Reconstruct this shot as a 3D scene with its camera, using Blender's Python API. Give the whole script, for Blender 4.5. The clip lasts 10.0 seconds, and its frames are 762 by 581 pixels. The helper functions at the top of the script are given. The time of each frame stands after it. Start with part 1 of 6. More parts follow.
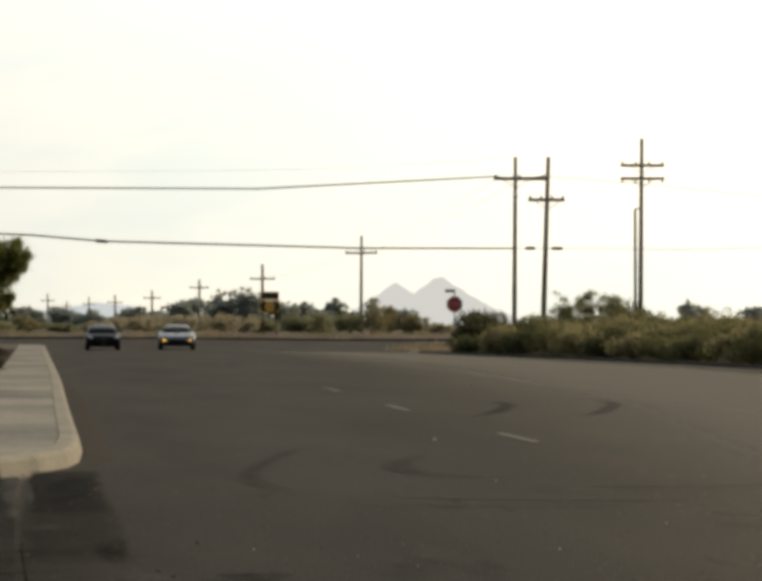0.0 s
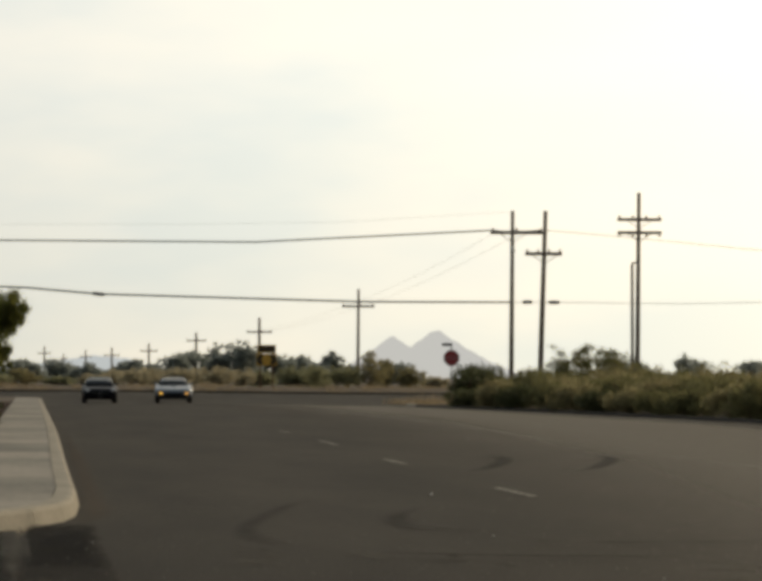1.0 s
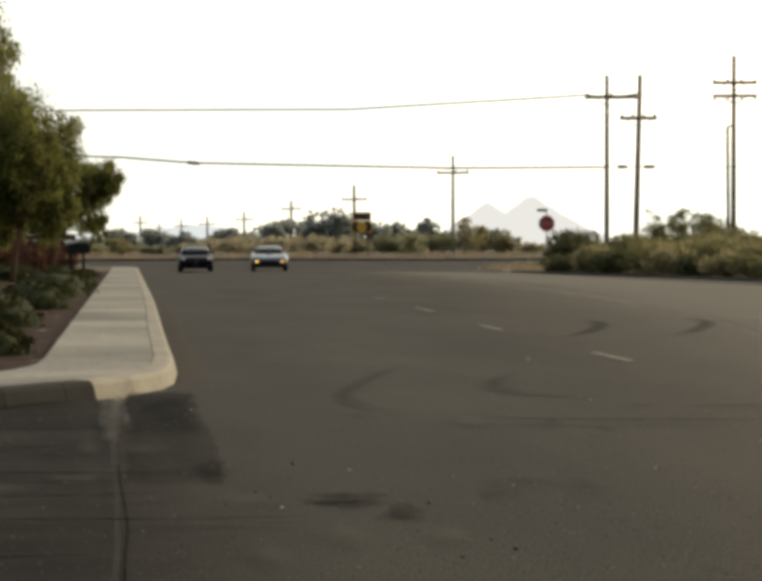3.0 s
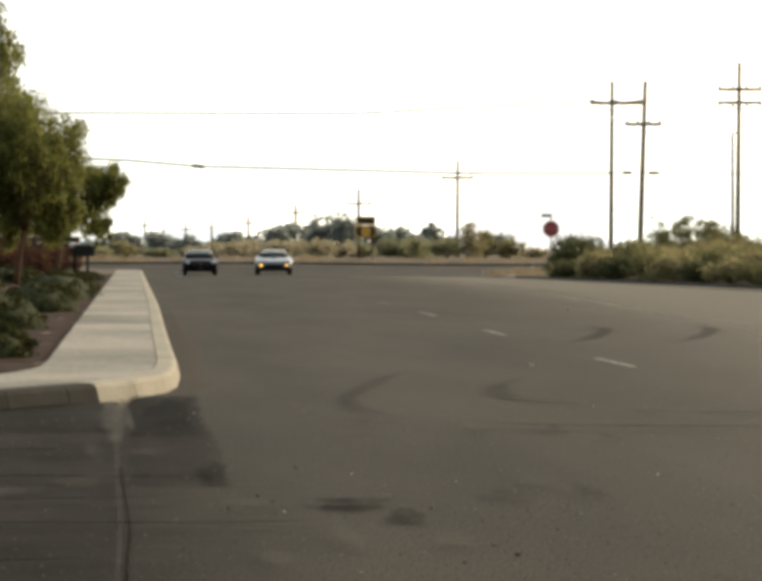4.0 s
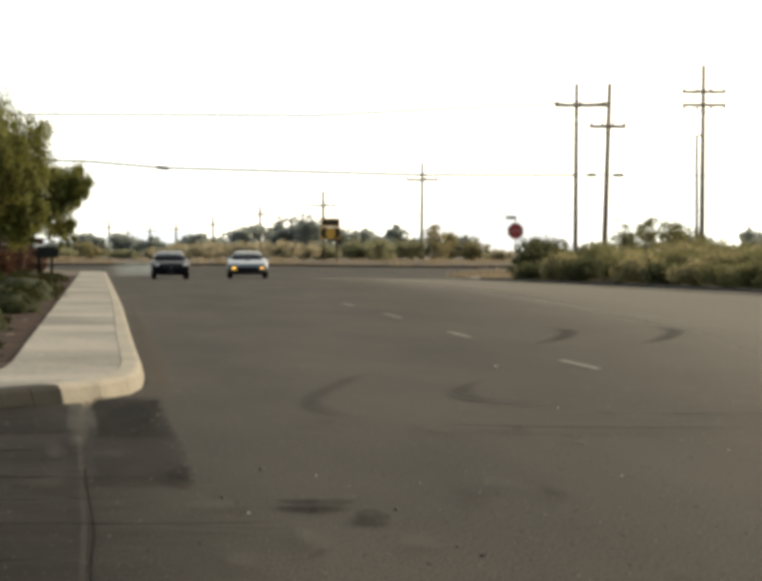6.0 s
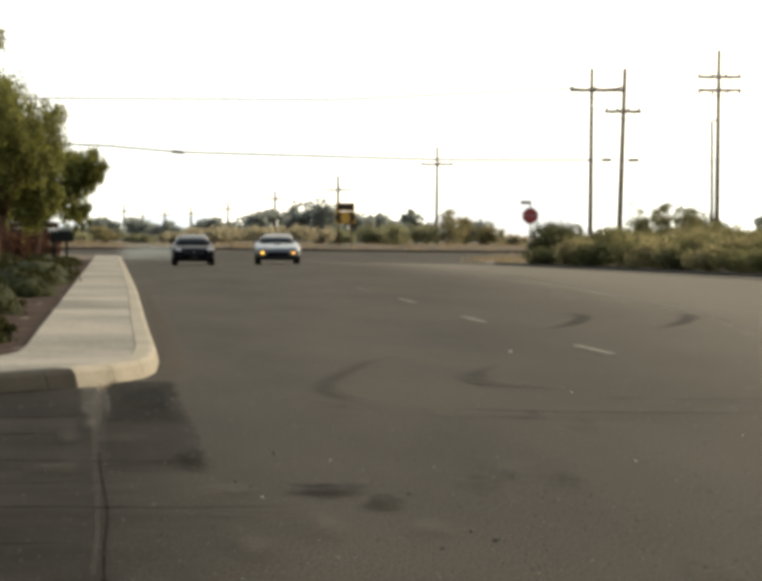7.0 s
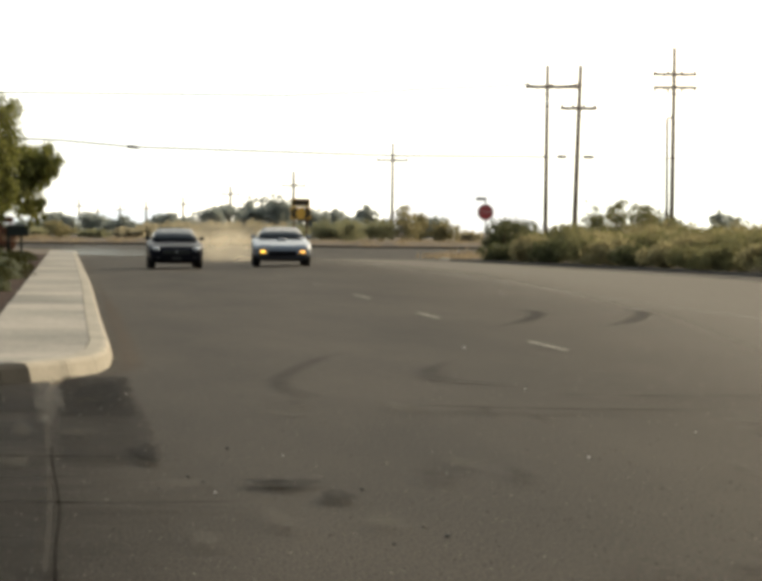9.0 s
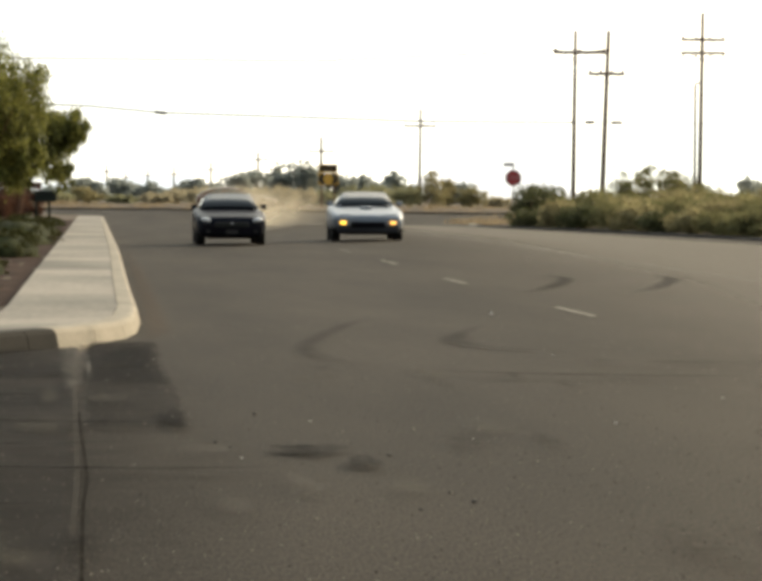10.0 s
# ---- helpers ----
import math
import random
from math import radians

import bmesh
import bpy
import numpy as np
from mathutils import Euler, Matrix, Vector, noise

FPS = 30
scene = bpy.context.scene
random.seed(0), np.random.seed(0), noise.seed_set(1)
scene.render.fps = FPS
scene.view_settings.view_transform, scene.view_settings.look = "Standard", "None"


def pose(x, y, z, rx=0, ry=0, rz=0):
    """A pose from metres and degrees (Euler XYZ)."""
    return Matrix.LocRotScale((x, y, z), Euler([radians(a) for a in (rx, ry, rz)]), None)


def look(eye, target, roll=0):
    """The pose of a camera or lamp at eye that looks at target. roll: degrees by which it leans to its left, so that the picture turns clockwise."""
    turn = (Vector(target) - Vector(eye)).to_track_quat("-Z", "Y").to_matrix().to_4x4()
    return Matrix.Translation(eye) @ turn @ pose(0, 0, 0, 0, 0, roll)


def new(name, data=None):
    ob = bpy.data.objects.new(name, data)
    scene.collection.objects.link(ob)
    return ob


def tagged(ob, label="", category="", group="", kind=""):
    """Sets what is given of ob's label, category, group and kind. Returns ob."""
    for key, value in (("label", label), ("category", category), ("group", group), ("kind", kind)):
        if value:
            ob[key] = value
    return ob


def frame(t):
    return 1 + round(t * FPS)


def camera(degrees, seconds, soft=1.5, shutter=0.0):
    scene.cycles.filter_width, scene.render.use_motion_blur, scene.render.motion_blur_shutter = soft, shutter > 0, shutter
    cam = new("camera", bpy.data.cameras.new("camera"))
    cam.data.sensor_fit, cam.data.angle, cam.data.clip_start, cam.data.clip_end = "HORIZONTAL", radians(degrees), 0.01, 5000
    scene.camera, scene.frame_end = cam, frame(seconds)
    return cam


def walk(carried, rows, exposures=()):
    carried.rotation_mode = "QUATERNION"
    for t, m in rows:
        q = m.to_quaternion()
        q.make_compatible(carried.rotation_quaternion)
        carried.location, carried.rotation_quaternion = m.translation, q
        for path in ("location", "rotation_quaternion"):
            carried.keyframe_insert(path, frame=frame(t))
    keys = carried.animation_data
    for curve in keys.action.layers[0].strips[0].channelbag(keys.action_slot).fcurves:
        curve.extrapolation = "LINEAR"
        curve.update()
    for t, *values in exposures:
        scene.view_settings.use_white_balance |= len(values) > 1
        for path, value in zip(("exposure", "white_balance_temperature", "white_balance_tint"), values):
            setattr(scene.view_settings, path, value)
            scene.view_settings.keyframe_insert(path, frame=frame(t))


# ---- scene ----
cam = camera(13.97, 10.0, soft=4.6)
walk(cam, [
    (0.0, pose(0.005, 0, 1.238, 90.624, 0.115, -6.350)),
    (0.2, pose(0.004, 0, 1.239, 90.672, 0.072, -6.265)),
    (0.3, pose(0.003, 0, 1.240, 90.708, 0.051, -5.930)),
    (0.5, pose(0.002, 0, 1.241, 91.112, 0.009, -6.248)),
    (0.6, pose(0.001, 0, 1.241, 91.130, 0.003, -6.225)),
    (0.7, pose(0.000, 0, 1.242, 91.193, -0.003, -6.194)),
    (1.0, pose(-0.002, 0, 1.245, 91.608, -0.021, -6.410)),
    (1.2, pose(-0.002, 0, 1.244, 91.856, -0.054, -6.193)),
    (1.3, pose(-0.001, 0, 1.244, 91.749, -0.071, -6.179)),
    (1.5, pose(-0.001, 0, 1.243, 90.894, -0.104, -6.596)),
    (1.7, pose(-0.006, 0, 1.248, 90.714, -0.034, -6.294)),
    (1.8, pose(-0.009, 0, 1.250, 90.824, 0.001, -6.157)),
    (1.9, pose(-0.011, 0, 1.252, 90.813, 0.035, -6.627)),
    (2.0, pose(-0.017, 0, 1.248, 90.903, 0.206, -5.599)),
    (2.1, pose(-0.016, 0, 1.248, 90.793, 0.318, -5.060)),
    (2.2, pose(-0.015, 0, 1.248, 90.479, 0.429, -4.915)),
    (2.3, pose(-0.013, 0, 1.248, 90.158, 0.541, -4.688)),
    (2.5, pose(-0.011, 0, 1.248, 89.635, 0.764, -3.840)),
    (2.8, pose(-0.008, 0, 1.242, 89.214, 0.615, -4.291)),
    (3.0, pose(-0.006, 0, 1.239, 89.161, 0.516, -4.657)),
    (4.3, pose(-0.005, 0, 1.243, 89.258, 0.038, -4.628)),
    (4.5, pose(-0.005, 0, 1.244, 89.166, -0.035, -4.784)),
    (5.0, pose(-0.005, 0, 1.238, 89.213, -0.015, -5.266)),
    (5.2, pose(-0.006, 0, 1.240, 89.209, 0.212, -5.093)),
    (6.3, pose(-0.005, 0, 1.239, 89.371, 0.064, -5.263)),
    (6.4, pose(-0.005, 0, 1.239, 89.453, 0.050, -4.536)),
    (6.5, pose(-0.003, 0, 1.242, 89.384, -0.012, -4.788)),
    (6.7, pose(-0.003, 0, 1.240, 89.188, -0.020, -4.983)),
    (7.0, pose(-0.002, 0, 1.238, 88.993, -0.033, -4.960)),
    (7.2, pose(-0.001, 0, 1.239, 88.902, -0.020, -4.616)),
    (7.5, pose(0.000, 0, 1.240, 88.890, 0.000, -4.858)),
    (7.8, pose(0.000, 0, 1.240, 88.704, 0.063, -4.935)),
    (8.0, pose(0.000, 0, 1.240, 88.750, 0.105, -4.879)),
    (8.2, pose(0.000, 0, 1.239, 88.748, 0.134, -5.130)),
    (8.5, pose(0.000, 0, 1.238, 88.735, 0.176, -5.287)),
    (8.7, pose(0.003, 0, 1.237, 88.670, 0.001, -5.303)),
    (9.0, pose(0.006, 0, 1.237, 88.920, -0.262, -5.782)),
    (9.2, pose(0.004, 0, 1.235, 88.416, -0.193, -5.775)),
    (9.3, pose(0.002, 0, 1.234, 88.262, -0.159, -5.148)),
    (9.5, pose(0.000, 0, 1.232, 88.492, -0.090, -4.369)),
    (9.6, pose(0.001, 0, 1.234, 88.662, -0.069, -4.680)),
    (9.7, pose(0.002, 0, 1.236, 88.885, -0.048, -4.679)),
    (9.8, pose(0.003, 0, 1.238, 89.483, -0.027, -5.095)),
    (9.9, pose(0.006, 0, 1.237, 89.021, -0.147, -5.324)),
    (10.0, pose(0.010, 0, 1.237, 88.286, -0.266, -5.272)),
], exposures=[(0.0, -0.45), (1.0, -0.70), (1.5, -0.95), (2.0, -0.88), (2.5, -0.60), (3.2, 0.08), (4.3, 0.36), (8.0, 0.38), (10.0, 0.55)])

# ---- world and sun ----
SUN_EL, SUN_AZ = 19.0, 48.0      # degrees; azimuth clockwise from +y
world = bpy.data.worlds.new("world")
scene.world = world
world.use_nodes = True
wn, wl = world.node_tree.nodes, world.node_tree.links
wn.clear()
w_out, w_bg = wn.new("ShaderNodeOutputWorld"), wn.new("ShaderNodeBackground")
w_sky = wn.new("ShaderNodeTexSky")
w_sky.sky_type, w_sky.sun_disc = "NISHITA", False
w_sky.sun_elevation, w_sky.sun_rotation = radians(SUN_EL), radians(SUN_AZ)
w_sky.dust_density, w_sky.air_density = 4.0, 1.0
w_gain = wn.new("ShaderNodeMix")
w_gain.data_type, w_gain.blend_type = "RGBA", "MULTIPLY"
w_gain.inputs["Factor"].default_value = 1.0
w_gain.inputs[7].default_value = (0.10, 0.10, 0.10, 1)
wl.new(w_sky.outputs[0], w_gain.inputs[6])
# high thin haze with soft cloud streaks
w_tc, w_map, w_noise, w_ramp = wn.new("ShaderNodeTexCoord"), wn.new("ShaderNodeMapping"), wn.new("ShaderNodeTexNoise"), wn.new("ShaderNodeValToRGB")
w_map.inputs["Scale"].default_value = (5, 5, 16)
w_noise.inputs["Scale"].default_value, w_noise.inputs["Detail"].default_value = 1.6, 4.0
wl.new(w_tc.outputs["Generated"], w_map.inputs[0])
wl.new(w_map.outputs[0], w_noise.inputs["Vector"])
w_ramp.color_ramp.elements[0].position, w_ramp.color_ramp.elements[0].color = 0.36, (0.90, 0.96, 0.985, 1)
w_ramp.color_ramp.elements[1].position, w_ramp.color_ramp.elements[1].color = 0.66, (1.12, 1.09, 1.03, 1)
wl.new(w_noise.outputs[0], w_ramp.inputs[0])
# the haze brightens and warms round the sun
_az, _el = radians(SUN_AZ), radians(SUN_EL)
TO_SUN = Vector((math.sin(_az) * math.cos(_el), math.cos(_az) * math.cos(_el), math.sin(_el)))
w_norm, w_dot, w_near = wn.new("ShaderNodeVectorMath"), wn.new("ShaderNodeVectorMath"), wn.new("ShaderNodeValToRGB")
w_norm.operation, w_dot.operation = "NORMALIZE", "DOT_PRODUCT"
w_dot.inputs[1].default_value = TO_SUN
wl.new(w_tc.outputs["Generated"], w_norm.inputs[0])
wl.new(w_norm.outputs[0], w_dot.inputs[0])
w_shift = wn.new("ShaderNodeMath")
w_shift.operation, w_shift.inputs[1].default_value, w_shift.inputs[2].default_value = "MULTIPLY_ADD", 0.5, 0.5
wl.new(w_dot.outputs["Value"], w_shift.inputs[0])
wl.new(w_shift.outputs[0], w_near.inputs[0])
for pos, col in ((0.0, (0.38, 0.41, 0.44)), (0.55, (0.46, 0.495, 0.51)), (0.76, (0.93, 1.00, 1.02)), (0.88, (1.84, 1.77, 1.58)), (1.0, (3.4, 3.0, 2.4))):
    e = w_near.color_ramp.elements.new(pos) if pos not in (0.0, 1.0) else w_near.color_ramp.elements[int(pos)]
    if pos == 1.0:
        e = w_near.color_ramp.elements[-1]
    e.position, e.color = pos, (*[c / 4 for c in col], 1)
w_haze = wn.new("ShaderNodeMix")
w_haze.data_type, w_haze.blend_type = "RGBA", "MULTIPLY"
w_haze.inputs["Factor"].default_value = 1.0
wl.new(w_ramp.outputs[0], w_haze.inputs[6])
wl.new(w_near.outputs[0], w_haze.inputs[7])
w_up = wn.new("ShaderNodeVectorMath")
w_up.operation, w_up.inputs["Scale"].default_value = "SCALE", 4.0
w_sep, w_low, w_cream = wn.new("ShaderNodeSeparateXYZ"), wn.new("ShaderNodeValToRGB"), wn.new("ShaderNodeMix")
w_cream.data_type, w_cream.blend_type = "RGBA", "MULTIPLY"
w_cream.inputs["Factor"].default_value = 1.0
w_low.color_ramp.elements[0].position, w_low.color_ramp.elements[0].color = 0.0, (1.0, 0.965, 0.90, 1)
w_low.color_ramp.elements[1].position, w_low.color_ramp.elements[1].color = 0.10, (1.0, 1.0, 1.0, 1)
wl.new(w_norm.outputs[0], w_sep.inputs[0])
wl.new(w_sep.outputs[2], w_low.inputs[0])
wl.new(w_haze.outputs[2], w_cream.inputs[6])
wl.new(w_low.outputs[0], w_cream.inputs[7])
wl.new(w_cream.outputs[2], w_up.inputs[0])
w_mix = wn.new("ShaderNodeMix")
w_mix.data_type = "RGBA"
w_mix.inputs["Factor"].default_value = 0.9
wl.new(w_gain.outputs[2], w_mix.inputs[6])
wl.new(w_up.outputs[0], w_mix.inputs[7])
wl.new(w_mix.outputs[2], w_bg.inputs[0])
w_bg.inputs[1].default_value = 1.0
wl.new(w_bg.outputs[0], w_out.inputs[0])

sun = new("sun", bpy.data.lights.new("sun", "SUN"))
sun.data.energy, sun.data.angle, sun.data.color = 2.75, radians(1.5), (1.0, 0.79, 0.49)
sun.matrix_world = look(TO_SUN * 60, (0, 0, 0))


# ---- materials ----
def material(name, base, second=None, rough=0.7, metal=0.0, scale=3.0, fine=40.0, bump=0.0, spec=0.3, coat=0.0, tone=0.0, through_light=0.0, stretch=(1, 1, 1), island=False, spread=0.18, coarse=0.75, grain=0.45):
    """A surface whose colour drifts between two tones at two scales, with fine relief and, by tone, a step from piece to piece."""
    m = bpy.data.materials.new(name)
    m.use_nodes = True
    n, l = m.node_tree.nodes, m.node_tree.links
    bsdf = n["Principled BSDF"]
    bsdf.inputs["Roughness"].default_value, bsdf.inputs["Metallic"].default_value = rough, metal
    bsdf.inputs["Specular IOR Level"].default_value, bsdf.inputs["Coat Weight"].default_value = spec, coat
    second = second or tuple(c * 0.75 for c in base)
    tc, mp = n.new("ShaderNodeTexCoord"), n.new("ShaderNodeMapping")
    mp.inputs["Scale"].default_value = stretch
    l.new(tc.outputs["Object"], mp.inputs[0])
    big, small = n.new("ShaderNodeTexNoise"), n.new("ShaderNodeTexNoise")
    big.inputs["Scale"].default_value, big.inputs["Detail"].default_value, big.inputs["Roughness"].default_value = scale, 6.0, 0.6
    small.inputs["Scale"].default_value, small.inputs["Detail"].default_value, small.inputs["Roughness"].default_value = fine, 5.0, 0.65
    for node in (big, small):
        l.new(mp.outputs[0], node.inputs["Vector"])
    add = n.new("ShaderNodeMath")
    add.operation = "MULTIPLY_ADD"
    add.inputs[1].default_value, add.inputs[2].default_value = grain, 0.0
    l.new(small.outputs[0], add.inputs[0])
    both = n.new("ShaderNodeMath")
    both.operation = "MULTIPLY_ADD"
    both.inputs[1].default_value = coarse
    l.new(big.outputs[0], both.inputs[0])
    l.new(add.outputs[0], both.inputs[2])
    ramp = n.new("ShaderNodeValToRGB")
    ramp.color_ramp.elements[0].position, ramp.color_ramp.elements[0].color = 0.60 - spread, (*second, 1)
    ramp.color_ramp.elements[1].position, ramp.color_ramp.elements[1].color = 0.60 + spread, (*base, 1)
    l.new(both.outputs[0], ramp.inputs[0])
    colour = ramp.outputs[0]
    if tone:
        hsv, rnd, rng = n.new("ShaderNodeHueSaturation"), n.new("ShaderNodeObjectInfo"), n.new("ShaderNodeMapRange")
        source = rnd.outputs["Random"]
        if island:
            source = n.new("ShaderNodeNewGeometry").outputs["Random Per Island"]
        rng.inputs["To Min"].default_value, rng.inputs["To Max"].default_value = 1 - tone, 1 + tone
        l.new(source, rng.inputs["Value"])
        l.new(rng.outputs[0], hsv.inputs["Value"])
        l.new(colour, hsv.inputs["Color"])
        colour = hsv.outputs[0]
    l.new(colour, bsdf.inputs["Base Color"])
    if bump:
        b = n.new("ShaderNodeBump")
        b.inputs["Strength"].default_value, b.inputs["Distance"].default_value = bump, 0.01
        l.new(small.outputs[0], b.inputs["Height"])
        l.new(b.outputs[0], bsdf.inputs["Normal"])
    if through_light:
        tr, mix = n.new("ShaderNodeBsdfTranslucent"), n.new("ShaderNodeMixShader")
        mix.inputs[0].default_value = through_light
        l.new(colour, tr.inputs[0])
        l.new(bsdf.outputs[0], mix.inputs[1])
        l.new(tr.outputs[0], mix.inputs[2])
        l.new(mix.outputs[0], n["Material Output"].inputs[0])
    return m


def glow(name, colour, strength):
    m = bpy.data.materials.new(name)
    m.use_nodes = True
    b = m.node_tree.nodes["Principled BSDF"]
    b.inputs["Base Color"].default_value = (*colour, 1)
    b.inputs["Emission Color"].default_value = (*colour, 1)
    b.inputs["Emission Strength"].default_value = strength
    return m


def veil(name, colour, cover, scale, feather=0.9, least=0.15, spec=0.055):
    """A thin uneven film: worn paint, rubber or dust, or painted shade and sheen, that lets the surface below show
    through.
    """
    m = material(name, colour, rough=0.88, spec=spec, scale=scale, fine=scale * 9)
    n, l = m.node_tree.nodes, m.node_tree.links
    noise_, ramp, clear, mix = n.new("ShaderNodeTexNoise"), n.new("ShaderNodeMapRange"), n.new("ShaderNodeBsdfTransparent"), n.new("ShaderNodeMixShader")
    tc = n.new("ShaderNodeTexCoord")
    l.new(tc.outputs["Object"], noise_.inputs["Vector"])
    noise_.inputs["Scale"].default_value, noise_.inputs["Detail"].default_value = scale * 2.2, 6.0
    ramp.inputs["From Min"].default_value, ramp.inputs["From Max"].default_value = 0.3, 0.7
    ramp.inputs["To Min"].default_value, ramp.inputs["To Max"].default_value = least * cover, cover
    l.new(noise_.outputs[0], ramp.inputs["Value"])
    soft, xyz, gain, use = n.new("ShaderNodeUVMap"), n.new("ShaderNodeSeparateXYZ"), n.new("ShaderNodeMapRange"), n.new("ShaderNodeMath")
    soft.uv_map = "inset"
    gain.interpolation_type = "SMOOTHSTEP"
    gain.inputs["From Max"].default_value = feather
    use.operation = "MULTIPLY"
    l.new(soft.outputs[0], xyz.inputs[0])
    l.new(xyz.outputs[0], gain.inputs["Value"])
    l.new(gain.outputs[0], use.inputs[0])
    l.new(ramp.outputs[0], use.inputs[1])
    l.new(use.outputs[0], mix.inputs[0])
    l.new(clear.outputs[0], mix.inputs[1])
    l.new(n["Principled BSDF"].outputs[0], mix.inputs[2])
    l.new(mix.outputs[0], n["Material Output"].inputs[0])
    return m


M_ASPHALT = material("asphalt", (0.047, 0.0385, 0.029), (0.003, 0.0028, 0.0024), rough=0.86, scale=0.55, fine=90, bump=0.02, spec=0.055, stretch=(1, 0.17, 1), spread=0.115, coarse=0.30, grain=0.90)
# darker than the road: shade over the driveway is put into this colour
M_ASPHALT_DARK = material("shaded_asphalt", (0.041, 0.034, 0.027), (0.004, 0.0036, 0.0032), rough=0.86, scale=0.9, fine=58, bump=0.02, spec=0.052, stretch=(0.7, 0.5, 1), spread=0.15, coarse=0.50, grain=0.70)
# soft dark film that paints shade over the near left of the road
M_NEAR_SHADE = veil("painted_road_shade", (0.007, 0.006, 0.005), 0.50, 1.3, 1.0, 0.4, 0.035)
M_GUTTER = veil("broken_gutter_concrete", (0.125, 0.116, 0.10), 0.95, 9.0, 0.4, -0.7)
M_DIRT = material("dirt", (0.115, 0.090, 0.066), (0.060, 0.048, 0.036), rough=0.95, scale=0.35, fine=9, bump=0.6, spec=0.1)
M_MULCH = material("mulch", (0.046, 0.026, 0.018), (0.014, 0.009, 0.007), rough=0.95, scale=1.2, fine=22, bump=0.6, spec=0.04, spread=0.12)
M_CONCRETE = material("concrete", (0.27, 0.243, 0.203), (0.115, 0.106, 0.092), rough=0.88, scale=0.35, fine=24, bump=0.1, spec=0.12, tone=0.04, stretch=(0.6, 0.5, 1), spread=0.11)
M_CURB = material("curb_concrete", (0.29, 0.255, 0.20), (0.17, 0.15, 0.117), rough=0.88, scale=1.6, fine=28, bump=0.3, spec=0.2, tone=0.05)
# darker curb colour; on the left kerb it puts shade into the concrete
M_CURB_DARK = material("dark_curb", (0.033, 0.031, 0.027), (0.014, 0.013, 0.012), rough=0.9, scale=1.5, fine=28, bump=0.3, spec=0.08, tone=0.04)
M_PAINT = veil("worn_white_paint", (0.27, 0.25, 0.215), 0.80, 1.5, 0.3, 0.6)
M_PAINT_FAINT = veil("faded_white_paint", (0.32, 0.297, 0.255), 0.55, 1.2, 0.3, 0.5)
M_RUBBER_DARK = veil("fresh_tyre_rubber_on_road", (0.009, 0.008, 0.007), 0.66, 0.7, 0.9, 0.6)
M_RUBBER = veil("tyre_rubber_on_road", (0.009, 0.008, 0.007), 0.40, 0.7, 0.9, 0.5)
M_STAIN_SHADE = veil("stain_and_shade", (0.008, 0.0075, 0.007), 0.85, 5.0, 0.4, 0.25, 0.02)
M_CRACK = veil("open_crack", (0.006, 0.0055, 0.005), 0.75, 3.0, 0.5, 0.35, 0.0)
# two dark films that paint shade onto the asphalt below the kerb
M_APRON = veil("dark_apron_shade", (0.007, 0.0062, 0.0058), 0.52, 7.0, 0.22, 0.35, 0.02)
M_APRON_THIN = veil("thin_apron_shade", (0.009, 0.008, 0.0072), 0.42, 5.0, 0.22, 0.3, 0.03)
M_MOTTLE_PALE = veil("pale_wear", (0.095, 0.086, 0.062), 0.55, 6.0, 1.0, -0.3)
M_MOTTLE_DARK = veil("dark_wear", (0.009, 0.0075, 0.006), 0.58, 6.0, 1.0, -0.3, 0.03)
M_DUSTY = veil("pale_dust_on_road", (0.11, 0.098, 0.08), 0.28, 1.8, 0.9)
# pale film that puts the low sun's sheen into the road colour
M_SHEEN = veil("painted_road_sheen", (0.128, 0.1125, 0.0905), 0.94, 6.0, 1.0, 0.93)
M_SAND = veil("brown_grit_on_road", (0.115, 0.078, 0.048), 0.42, 3.0, 1.0, 0.1)
# weathered wood, lightened further to put haze over the poles into its colour
M_WOOD = material("weathered_pole_wood", (0.26, 0.20, 0.15), (0.15, 0.115, 0.085), rough=0.9, scale=1.2, fine=20, stretch=(6, 6, 0.5), bump=0.4, spec=0.15)
M_STEEL = material("galvanised_steel", (0.36, 0.35, 0.33), (0.25, 0.24, 0.23), rough=0.55, metal=0.7, scale=3)
M_CABLE = material("black_cable", (0.035, 0.033, 0.03), rough=0.6)
M_INSULATOR = material("glazed_insulator", (0.20, 0.14, 0.10), rough=0.25, spec=0.5)
M_LEAF = material("olive_leaf", (0.225, 0.222, 0.056), (0.072, 0.082, 0.026), rough=0.5, scale=0.6, fine=6, spec=0.2, tone=0.7, island=True, through_light=0.62)
M_COVER = material("ground_cover_leaf", (0.076, 0.072, 0.026), (0.020, 0.023, 0.009), rough=0.8, scale=1.6, fine=8, spec=0.02, tone=0.4, island=True, through_light=0.15)
# dark colour of a solid core that stands in for shade within the mounds
M_COVER_BODY = material("dark_cover_core", (0.040, 0.044, 0.018), (0.010, 0.013, 0.006), rough=0.85, scale=5, fine=30, bump=0.9, spec=0.04, spread=0.12)
M_GRAIN = material("stone_grains", (0.13, 0.115, 0.095), (0.05, 0.045, 0.038), rough=0.9, scale=9, fine=60, spec=0.1, tone=0.95, island=True)
M_LEGEND = material("faded_dark_legend", (0.060, 0.042, 0.022), (0.035, 0.026, 0.016), rough=0.7, scale=4)
